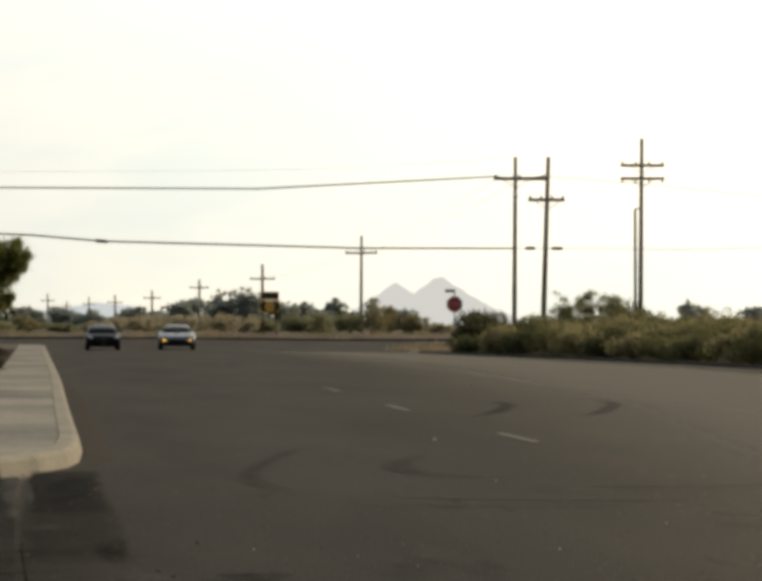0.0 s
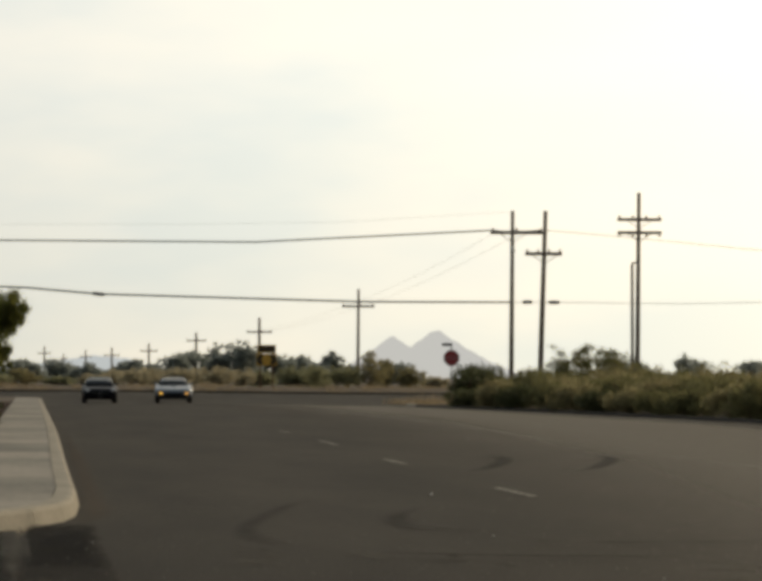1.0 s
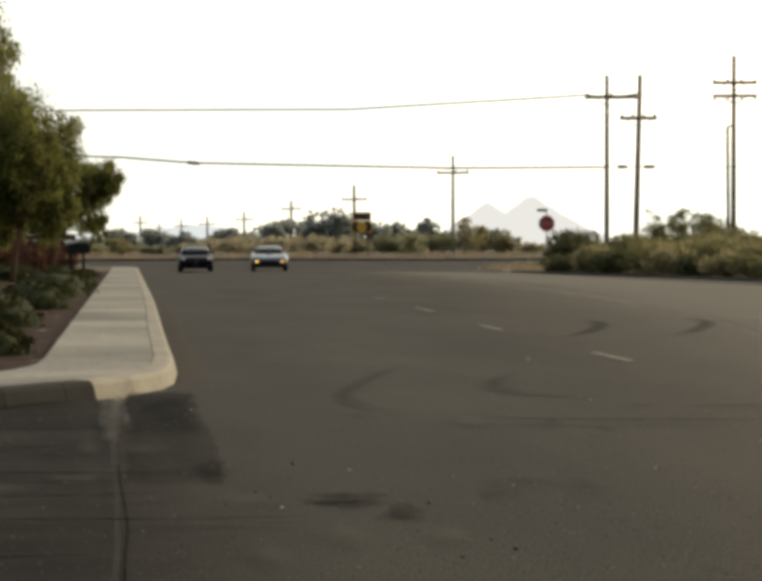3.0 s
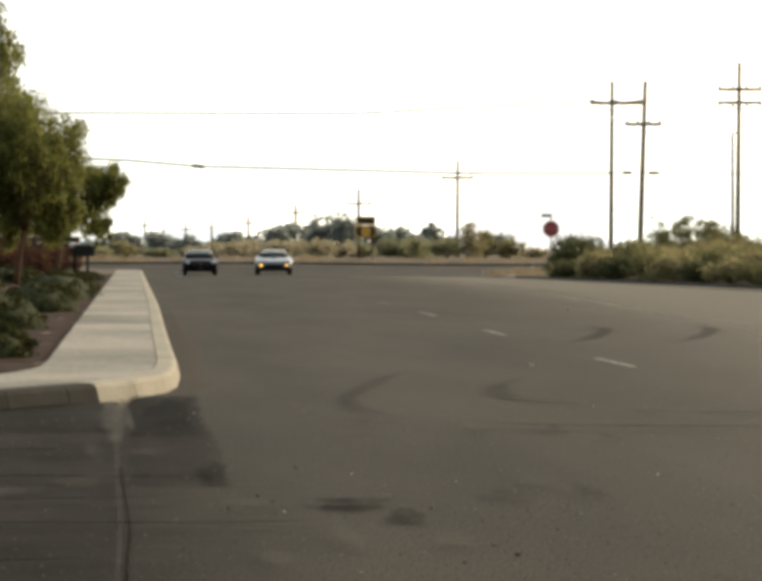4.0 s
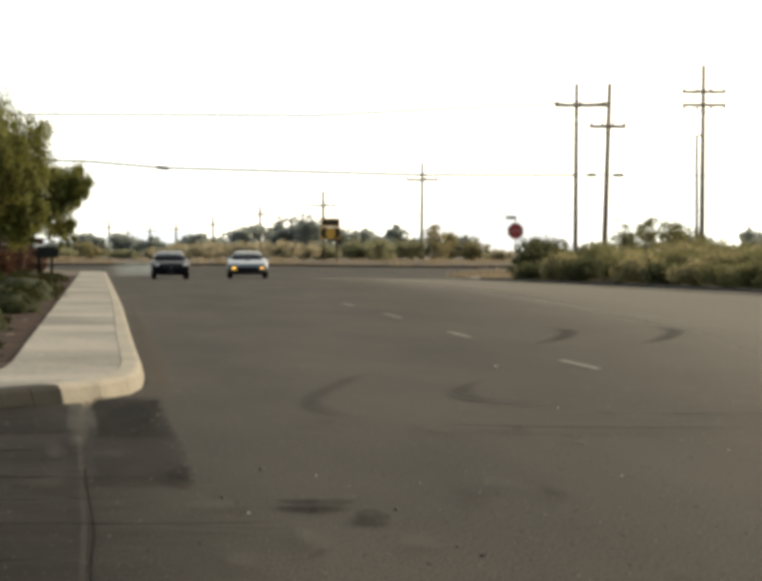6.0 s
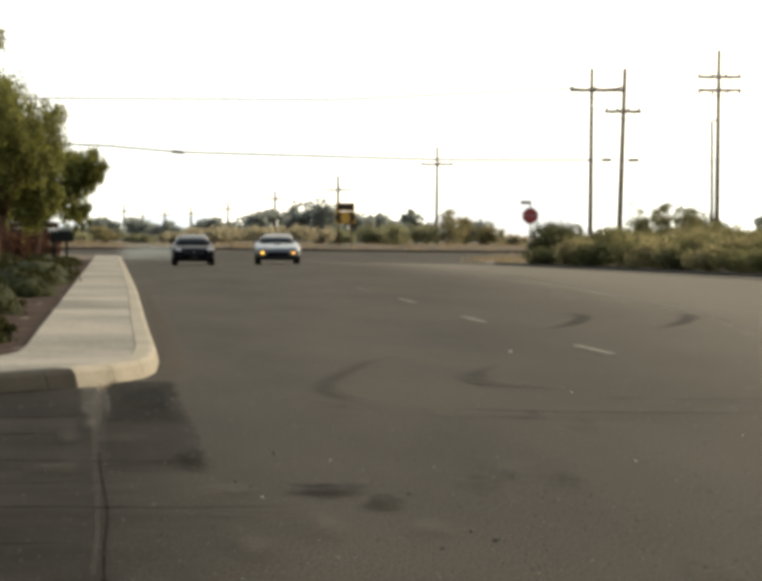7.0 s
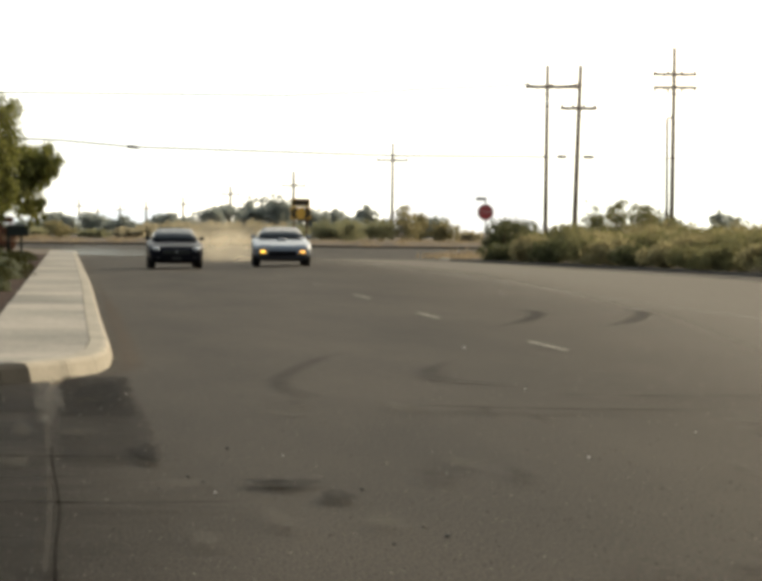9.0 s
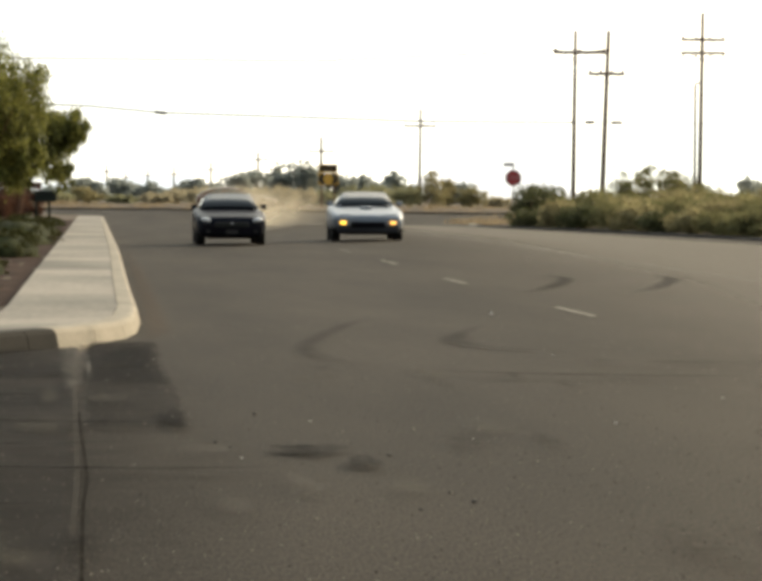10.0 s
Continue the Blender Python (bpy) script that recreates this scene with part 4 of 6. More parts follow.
for k, (x, y, rx, ry, h) in enumerate(((-1.72, 33.4, 0.74, 0.8, 0.46), (-3.05, 35.5, 0.85, 0.9, 0.55), (-2.05, 45.5, 0.84, 1.2, 0.62), (-3.5, 44.0, 0.9, 1.3, 0.66), (-1.75, 58.5, 0.86, 1.6, 0.60), (-3.5, 57.0, 1.0, 1.6, 0.72), (-1.85, 73.5, 1.05, 2.4, 0.66), (-3.9, 72.0, 1.1, 2.2, 0.8),
                                       (-1.75, 90, 0.85, 2.4, 0.46), (-3.5, 92, 1.0, 2.4, 0.55), (-2.3, 106, 0.9, 2.4, 0.5), (-1.6, 118, 0.6, 2.4, 0.34))):
    mound(x, y, rx, ry, h, 40 + k)
for k, (x, y, r, h) in enumerate(((-3.6, 122, 0.8, 1.2), (-3.1, 127, 0.75, 1.9), (-2.6, 139.2, 0.7, 1.7), (-4.8, 126, 0.9, 1.5), (-6.2, 121, 1.0, 1.6), (-7.6, 126, 1.0, 1.5), (-3.3, 132, 0.6, 1.0), (-5.4, 112, 0.8, 1.1), (-9.0, 120, 1.1, 1.5), (-6.9, 106, 0.9, 1.1), (-4.2, 104, 0.7, 0.9), (-5.6, 132, 0.9, 1.7), (-8.6, 133, 1.0, 1.7), (-6.0, 88, 0.8, 0.9))):
    shrub("dry_shrub", x, y, r, r, h, M_RUST, 2600, "rust-brown dry shrub beneath the street trees", "dry shrubs", 60 + k, 0.09, 0.03, 5, True, -0.4, 0.3, category="shrub")

# brush beside the road
RIGHT = [(17.75, 126.5, 1.1, 1.3, 1.8, 0), (18.7, 128, 1.0, 1.2, 1.75, 0), (17.5, 124.8, 0.9, 1.0, 1.5, 0), (18.2, 125.6, 1.0, 1.1, 1.6, 0)]  # x, y, rx, ry, height, kind
_r = random.Random(4)
_y = 121.5
while _y > 76:
    _e = right_edge(_y)
    RIGHT.append((_e + 0.95 + _r.uniform(-0.1, 0.25), _y, 1.0, 1.5, _r.uniform(0.65, 1.15), _r.choice((1, 1, 2, 0, 1))))
    RIGHT.append((_e + 2.5 + _r.uniform(-0.3, 0.3), _y - 1, 1.2, 1.5, _r.uniform(0.9, 1.35), _r.choice((1, 2, 1, 2))))
    RIGHT.append((_e + 4.5 + _r.uniform(-0.4, 0.4), _y + 1, 1.4, 1.5, _r.uniform(1.0, 1.5), _r.choice((1, 2, 2))))
    if _y > 100:
        RIGHT.append((_e + 7.0 + _r.uniform(-0.5, 0.5), _y, 1.6, 1.6, _r.uniform(1.2, 1.45), _r.choice((1, 2, 2))))
    _y -= 3.4
RIGHT += [(25.2, 146, 0.9, 1.2, 2.5, 3), (26.3, 148, 0.9, 1.2, 2.85, 3), (27.3, 146, 0.9, 1.2, 2.75, 3), (28.3, 149, 0.9, 1.2, 2.5, 3), (24.2, 147, 0.9, 1.1, 1.6, 3), (29.6, 151, 1.2, 1.3, 1.75, 3), (31.0, 150, 1.5, 1.5, 1.6, 2), (33.5, 148, 1.6, 1.6, 1.6, 2), (36, 144, 1.7, 1.6, 1.6, 2), (38.5, 148, 1.7, 1.6, 1.6, 1), (21.2, 141, 1.0, 1.2, 1.3, 1), (22.6, 143, 1.0, 1.2, 1.4, 1)]
for k, (x, y, rx, ry, h, kind) in enumerate(RIGHT):
    mat = (M_LEAF_DARK, M_LEAF_BUSH, M_LEAF_SAGE, M_LEAF_BUSH)[kind]
    label = ("dense dark green bush beside the road", "olive green desert bush beside the road", "pale sage bush with dusty leaves", "tall spiky olive bush behind the brush")[kind]
    shrub("bush", x, y, rx, ry, h, mat, 5600, label, "roadside bushes", 70 + k, 0.125, 0.034, 8 if kind != 3 else 18)

# brush across the cross street
FAR = [(7.4, 213, 1.6, 1.35, 0), (10.2, 215, 1.5, 1.5, 0), (12.8, 214, 1.4, 1.45, 0), (14.8, 216, 1.3, 1.3, 0), (17.7, 212, 1.4, 1.3, 1), (19.4, 213, 1.5, 1.6, 1), (21.2, 212, 1.5, 1.65, 1), (22.9, 211, 1.3, 1.95, 2), (24.2, 213, 1.0, 1.7, 2),
       (26.0, 214, 1.2, 1.1, 2), (-2.6, 212, 1.4, 0.8, 1), (-0.4, 214, 1.5, 0.9, 2), (1.9, 211, 1.2, 0.7, 0), (4.4, 215, 1.4, 1.0, 0), (-5.4, 213, 1.6, 1.0, 1), (27.8, 216, 1.4, 0.8, 0), (-8.5, 214, 1.8, 1.1, 0), (5.8, 219, 1.4, 1.4, 0), (9.0, 221, 1.6, 1.5, 0), (11.6, 222, 1.5, 1.5, 0), (16.2, 221, 1.4, 1.2, 1), (20.3, 219, 1.4, 1.4, 1)]
for k, (x, y, r, h, kind) in enumerate(FAR):
    shrub("desert_bush", x, y, r, r, h * (0.72 if x < 6 else 0.84, 0.8 if x < 4 else 0.95, 1.3)[kind], (M_BRUSH_OLIVE if x < 4 else M_BRUSH, M_BRUSH_OLIVE, M_LEAF_SAGE)[kind], 4200, ("dry yellow-brown brush across the cross street", "dark low desert bush across the cross street", "thin feathery green desert bush")[kind], "far brush", 130 + k, 0.17, 0.045, 9, kind == 2, -0.6, 0.2)

# distant tree belt
BELT = [(-3.5, 318, 1.8, 2.1), (-0.4, 312, 1.9, 2.9), (2.7, 322, 2.2, 3.0), (4.6, 319, 1.0, 1.9), (6.3, 316, 1.6, 2.6), (8.3, 320, 1.3, 2.1), (10.5, 314, 1.9, 2.9), (12.9, 322, 1.6, 2.5), (14.6, 318, 1.8, 3.4), (16.8, 322, 2.2, 4.1), (18.7, 318, 1.5, 3.9), (19.3, 326, 1.2, 4.9), (21.3, 318, 1.8, 5.2), (23.2, 322, 1.5, 4.0), (25.3, 316, 1.6, 3.5), (27.3, 322, 1.7, 3.6), (29.2, 318, 1.3, 2.6), (30.8, 320, 1.4, 3.7), (33.0, 326, 1.4, 2.4), (38.2, 322, 1.6, 2.6), (-7, 322, 2.2, 2.0), (-12, 318, 2.4, 2.4)]
for k, (x, y, r, top) in enumerate(BELT):
    z = bank(x, y)
    thing = empty("distant_tree", pose(x, y, z), "distant rounded grey-green tree in the haze", "tree", "distant tree belt")
    bar("trunk", [(0, 0, -0.1), (0.1, 0, (top - z) * 0.5), (0.0, 0, (top - z) * 0.8)], [0.2, 0.14, 0.06], M_BARK, thing, sides=6)
    rng = random.Random(900 + k)
    h = top - z + 0.35
    blobs = [(rng.uniform(-0.65, 0.65) * r, rng.uniform(-0.5, 0.5) * r, h * rng.uniform(0.3, 0.74), r * rng.uniform(0.4, 0.7), r * 0.6, h * rng.uniform(0.16, 0.28)) for _ in range(9)] + [(dx * r, 0, h * 0.22, r * 0.6, r * 0.6, h * 0.24) for dx in (-0.8, -0.1, 0.7)]
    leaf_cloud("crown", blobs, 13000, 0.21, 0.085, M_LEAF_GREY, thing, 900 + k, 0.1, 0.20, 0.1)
for k in range(9):
    x, y = 57.5 + k * 2.1, 300 + (k % 3) * 6
    z = bank(x, y)
    h = (3.4, 4.0, 3.1, 3.9, 3.3, 2.9, 3.5, 2.8, 3.0)[k] - z
    thing = empty("distant_tree", pose(x, y, z), "thin pale desert tree far off in the haze", "tree", "far desert trees")
    bar("trunk", [(0, 0, -0.1), (0.1, 0, h * 0.5), (0.0, 0, h * 0.8)], [0.14, 0.1, 0.05], M_BARK, thing, sides=6)
    rng = random.Random(950 + k)
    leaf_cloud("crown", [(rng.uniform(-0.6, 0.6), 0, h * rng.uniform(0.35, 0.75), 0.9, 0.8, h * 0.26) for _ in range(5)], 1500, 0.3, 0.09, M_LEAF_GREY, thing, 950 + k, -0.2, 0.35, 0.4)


def grass_strip(name, x0, x1, y0, y1, count, height, seed, label):
    """Upright dry blades over a strip of bank."""
    rng = np.random.default_rng(seed)
    cx, cy = rng.uniform(x0, x1, count // 25), rng.uniform(y0, y1, count // 25)
    patch = np.array([noise.noise(Vector((x * 0.32, y * 0.2, seed))) for x, y in zip(cx, cy)])
    hh = height * np.clip(0.75 + 1.6 * patch, 0.18, 2.2) * (0.6 + 0.8 * rng.random(count // 25))
    own = rng.integers(0, count // 25, count)
    verts, faces = [], []
    for i in range(count):
        x, y = cx[own[i]] + rng.normal() * 0.28, cy[own[i]] + rng.normal() * 0.28
        h, a = hh[own[i]] * (0.6 + 0.6 * rng.random()), rng.random() * 6.28
        z, lx, ly = bank(x, y) - 0.02, rng.normal() * 0.3 * h, rng.normal() * 0.3 * h
        wx, wy = math.cos(a) * 0.02, math.sin(a) * 0.02
        verts += [(x - wx, y - wy, z), (x + wx, y + wy, z), (x + lx, y + ly, z + h)]
        faces.append((3 * i, 3 * i + 1, 3 * i + 2))
    return tagged(mesh_object(name, verts, faces, M_GRASS), label, "grass", kind="stuff")


grass_strip("dry_grass_bank", -14, 32, 201, 209.5, 11000, 0.20, 5, "dry straw-coloured grass on the far bank")
grass_strip("dry_grass_verge", 17.2, 20.5, 132, 150, 3200, 0.3, 6, "dry straw-coloured grass beside the kerb")
grass_strip("dry_grass_brush", 21.5, 34, 92, 150, 7000, 0.4, 7, "dry grass between the roadside bushes")

# planting bed beside the sidewalk
_bx, _by = span((-9, 1.0), (-3, 0.3), -0.6), span((22.5, 0.8), (60, 3), 150)
tagged(grid("planting_bed", _bx, _by, lambda x, y: bank(x, y) + 0.012 + 0.02 * math.sin(x * 7 + y * 3) * math.sin(y * 2.3), M_MULCH), "brown mulch bed beside the sidewalk", "planting bed", kind="structure")


# ---- red wall, letter box, hills ----
red_wall = empty("garden_wall", pose(0, 0, 0), "low reddish block wall behind the street trees", "wall", kind="structure")
_block = None
for row in range(7):
    for k in range(26):
        x = -26.2 + k * 0.9 + (0.45 if row % 2 else 0)
        if _block is None:
            bm = bmesh.new()
            box(bm, 0.004, 0.896, -0.12, 0.12, 0.004, 0.276, 0.008)
            _block = part("block", bm, M_RED_WALL, red_wall)
            ob = _block
        else:
            ob = new("block", _block.data)
            ob.parent = red_wall
        ob.matrix_basis = pose(x, 140, 0.18 + row * 0.28)


def letter_box():
    z = bank(-2.1, 137)
    thing = empty("letter_box", pose(-2.1, 137, z), "dark wide letter box cabinet on two timber legs", "letter box")
    for px in (-0.40, 0.16):
        bm = bmesh.new()
        box(bm, px - 0.055, px + 0.055, -0.06, 0.06, -0.2, 0.98 - z, 0.008)
        part("leg", bm, M_MAILBOX, thing)
    bm = bmesh.new()
    box(bm, -0.47, 0.46, -0.24, 0.24, 0.975 - z, 1.30 - z, 0.012)
    body = part("cabinet", bm, M_MAILBOX, thing)
    for k in range(3):
        bm = bmesh.new()
        box(bm, -0.44 + k * 0.30, -0.16 + k * 0.30, -0.256, -0.242, 1.01 - z, 1.27 - z, 0.004)
        part("door", bm, M_MAILBOX, body)
    prof = [(-0.56, 1.302), (0.56, 1.302), (0.54, 1.34), (0.32, 1.46), (-0.38, 1.46), (-0.54, 1.34)]
    n = len(prof)
    verts = [(a, yy, b - z) for yy in (-0.30, 0.30) for a, b in prof]
    mesh_object("roof", verts, [tuple(range(n)), tuple(range(n, 2 * n))[::-1]] + [(k, (k + 1) % n, n + (k + 1) % n, n + k) for k in range(n)], M_MAILBOX, thing)


letter_box()


def hills(name, peaks, y, base, mat, label, rough=0.9, seed=3, half=180):
    """A far ridge with broken slopes on both sides of its crest line (x, height)."""
    xs = [peaks[0][0] + (peaks[-1][0] - peaks[0][0]) * i / 140 for i in range(141)]
    verts, faces, rows = [], [], 9
    for j in range(rows):
        v = -1 + 2 * j / (rows - 1)
        for x in xs:
            for (xa, za), (xb, zb) in zip(peaks[:-1], peaks[1:]):
                if xa <= x <= xb:
                    h = za + (zb - za) * (x - xa) / (xb - xa)
                    break
            h += rough * (noise.noise(Vector((x * 0.12, v * 2, seed))) + 0.5 * noise.noise(Vector((x * 0.35, v * 3, seed + 5))))
            verts.append((x, y + v * half, base + (h - base) * (1 - abs(v)) ** 0.8))
    for j in range(rows - 1):
        for i in range(140):
            faces.append((j * 141 + i, j * 141 + i + 1, (j + 1) * 141 + i + 1, (j + 1) * 141 + i))
    return tagged(mesh_object(name, verts, faces, mat), label, "mountain", kind="structure")


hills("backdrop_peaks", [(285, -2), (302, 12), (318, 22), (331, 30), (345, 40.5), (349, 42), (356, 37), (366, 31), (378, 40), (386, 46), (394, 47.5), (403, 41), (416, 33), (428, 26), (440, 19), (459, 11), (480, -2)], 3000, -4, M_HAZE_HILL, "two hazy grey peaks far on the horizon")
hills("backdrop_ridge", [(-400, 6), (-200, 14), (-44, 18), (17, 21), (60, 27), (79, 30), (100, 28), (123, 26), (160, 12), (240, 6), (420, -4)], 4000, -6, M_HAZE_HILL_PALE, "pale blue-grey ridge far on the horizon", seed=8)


# ---- vehicles ----
def loft(name, sections, mat, parent, levels=2, label=""):
    """A closed body through half sections: (y, [(x, z), ...]) from the underside's middle round to the top's middle."""
    verts, faces = [], []
    ring = 2 * len(sections[0][1]) - 2
    for y, half in sections:
        full = list(half) + [(-x, z) for x, z in half[-2:0:-1]]
        verts += [(x, y, z) for x, z in full]
    for i in range(len(sections) - 1):
        for k in range(ring):
            j = (k + 1) % ring
            faces.append((i * ring + k, i * ring + j, (i + 1) * ring + j, (i + 1) * ring + k))
    faces.append(tuple(range(ring))[::-1])
    faces.append(tuple(range((len(sections) - 1) * ring, len(sections) * ring)))
    ob = mesh_object(name, verts, faces, mat, parent, label, smooth=True)
    bm = bmesh.new()
    bm.from_mesh(ob.data)
    bmesh.ops.recalc_face_normals(bm, faces=bm.faces)
    bm.to_mesh(ob.data)
    bm.free()
    sub = ob.modifiers.new("rounding", "SUBSURF")
    sub.levels = sub.render_levels = levels
    return ob


def hull(y, zb, wb, zl, wm, zm, ws, zs, wt, zt, crown=0.02):
    return (y, [(0, zb), (wb, zb), (wm, zl), (wm, zm), (ws, zs), (wt, zt), (0, zt + crown)])


def wheel(parent, x, y, r, width, side):
    """A tyre on a spoked rim; the wheel turns about its own x axis."""
    hub = mesh_object("wheel", *lathe([(-width * 0.3, 0.001), (-width * 0.3, r * 0.2), (width * 0.3, r * 0.2), (width * 0.3, 0.001)], 16), M_STEEL, parent)
    hub.matrix_basis = pose(x, y, r)
    w = width / 2
    mesh_object("tyre", *lathe([(-w * 0.75, r * 0.64), (-w * 0.95, r * 0.72), (-w, r * 0.85), (-w * 0.85, r * 0.97), (-w * 0.4, r), (w * 0.4, r), (w * 0.85, r * 0.97), (w, r * 0.85), (w * 0.95, r * 0.72), (w * 0.75, r * 0.64)], 32), M_TYRE, hub, smooth=True)
    bm = bmesh.new()
    for k in range(5):
        box(bm, side * w * 0.55 - 0.015, side * w * 0.55 + 0.015, -0.035, 0.035, r * 0.1, r * 0.64, 0.006, Matrix.Rotation(2 * math.pi * k / 5, 4, "X"))
    v, f = lathe([(-w * 0.8, r * 0.645), (-w * 0.6, r * 0.60), (w * 0.6, r * 0.60), (w * 0.8, r * 0.645)], 28)
    me = bpy.data.meshes.new("tmp")
    me.from_pydata(v, [], f)
    bm.from_mesh(me)
    bpy.data.meshes.remove(me)
    part("rim", bm, M_RIM, hub)
    return hub


def pane(name, corners, mat, parent, out, depth=0.006, bow=0.0):
    """A slightly bowed sheet over four corners (bottom left, bottom right, top right, top left), pushed out along a direction."""
    a, b, c, d = [Vector(p) for p in corners]
    n, verts, faces, out = 8, [], [], Vector(out).normalized()
    for layer in (depth, -depth):
        for j in range(3):
            for i in range(n + 1):
                u, v = i / n, j / 2
                p = (a.lerp(b, u)).lerp(d.lerp(c, u), v)
                verts.append(p + out * (layer + bow * 4 * u * (1 - u)))
    s = 3 * (n + 1)
    for j in range(2):
        for i in range(n):
            k = j * (n + 1) + i
            faces.append((k, k + 1, k + n + 2, k + n + 1))
            faces.append((s + k + n + 1, s + k + n + 2, s + k + 1, s + k))
    rim = list(range(n + 1)) + [2 * n + 1, 3 * n + 2] + list(range(3 * n + 1, 2 * n + 1, -1)) + [n + 1]
    for p, q in zip(rim, rim[1:] + rim[:1]):
        faces.append((p, s + p, s + q, q))
    return mesh_object(name, verts, faces, mat, parent, smooth=True)


def car(label, paint, base, sections, roof, rear_axle, half_track, r, front):
    """A car whose front looks along -y, with its origin on the ground under the front axle."""
    thing = empty("car", base, label, "car", "cars")
    body = loft("body", sections, paint, thing)
    (yc, zc, wc), (y1, z1, w1), (y2, z2, w2), (y3, z3, w3) = roof
    rows = []
    for y, z, w, drop in ((yc, zc, wc, 0.05), ((yc + y1) / 2, (zc + z1) / 2, (wc + w1) / 2 + 0.01, 0.3), (y1, z1, w1, 0.42), ((y1 + y2) / 2, (z1 + z2) / 2 + 0.02, (w1 + w2) / 2 + 0.02, 0.44), (y2, z2, w2, 0.42), (y3, z3, w3, 0.05)):
        low = zc - 0.06
        rows.append((y, [(0, low), (wc + 0.03, low), (wc + 0.02, low + 0.05), (w + (wc - w) * 0.25 + 0.015, z - (z - low) * 0.32 - 0.02), (w, z - 0.035), (w * 0.78, z), (0, z + 0.022)]))
    loft("roof", rows, paint, thing)
    up = Vector((0, -(z1 - zc), (y1 - yc)))
    off = up.normalized() * 0.070
    scr = [(-wc * 0.99, yc + 0.05, zc + 0.015), (wc * 0.99, yc + 0.05, zc + 0.015), (w1 * 0.95, y1 - 0.08, z1 - 0.045), (-w1 * 0.95, y1 - 0.08, z1 - 0.045)]
    pane("windscreen", [Vector(p) + off for p in scr], M_GLASS_DARK, thing, up, 0.012, bow=0.02)
    up = Vector((0, z2 - z3, y3 - y2))
    off = up.normalized() * 0.04
    pane("rear_window", [Vector(p) + off for p in [(-w2 * 0.86, y2 + 0.08, z2 - 0.03), (w2 * 0.86, y2 + 0.08, z2 - 0.03), (w3 * 0.86, y3 - 0.12, z3 + 0.06), (-w3 * 0.86, y3 - 0.12, z3 + 0.06)]], M_GLASS_DARK, thing, up, bow=0.02)
    for s in (-1, 1):
        lo, hi = zc + 0.05, z1 - 0.08
        ym = (y1 + y2) / 2 + 0.15
        for ya, yb, yta, ytb in ((yc + 0.34, ym - 0.03, y1 + 0.02, ym - 0.03), (ym + 0.03, y3 - 0.45, ym + 0.03, y2 - 0.02)):
            pane("side_window", [(s * (wc + 0.012), ya, lo), (s * (wc + 0.012), yb, lo), (s * (w1 + 0.035), ytb, hi), (s * (w1 + 0.035), yta, hi)], M_GLASS_DARK, thing, (s, 0, 0.35), 0.012)
        bm = bmesh.new()
        box(bm, s * (wc + 0.16) - 0.08, s * (wc + 0.16) + 0.08, yc + 0.34, yc + 0.48, zc + 0.03, zc + 0.15, 0.035)
        mirror = part("wing_mirror", bm, paint, thing, smooth=True)
        bm = bmesh.new()
        box(bm, s * (wc + 0.16) - 0.065, s * (wc + 0.16) + 0.065, yc + 0.481, yc + 0.487, zc + 0.05, zc + 0.135, 0.01)
        part("mirror_glass", bm, M_LENS, mirror)
    bm = bmesh.new()
    box(bm, -half_track + 0.2, half_track - 0.2, -0.45, rear_axle + 0.4, 0.17, 0.32, 0.02)
    part("underbody", bm, M_BLACK, thing)
    wheels = []
    for y in (0, rear_axle):
        for s in (-1, 1):
            # black disc over the body side stands in for the arch's shade
            v, f = lathe([(-0.02, r * 1.16), (0.006, r * 1.16), (0.006, 0.01)], 28)
            arch = mesh_object("arch_shade_disc", v, f, M_BLACK, thing)
            arch.matrix_basis = Matrix.Translation((s * (half_track + 0.045), y, r * 1.03)) @ (Matrix.Identity(4) if s > 0 else Matrix.Rotation(math.pi, 4, "Z"))
            wheels.append(wheel(thing, s * (half_track - 0.052), y, r, 0.225, s))
    front(thing)
    return thing, wheels


def lamp(name, parent, x, y, z, w, h, mat, tilt=0, turn=0, depth=0.10, label=""):
    bm = bmesh.new()
    bmesh.ops.create_uvsphere(bm, u_segments=16, v_segments=10, radius=0.5, matrix=Matrix.Translation((x, y, z)) @ Euler((radians(tilt), 0, radians(turn))).to_matrix().to_4x4() @ Matrix.Diagonal((w, depth, h, 1)))
    return part(name, bm, mat, parent, label, smooth=True)


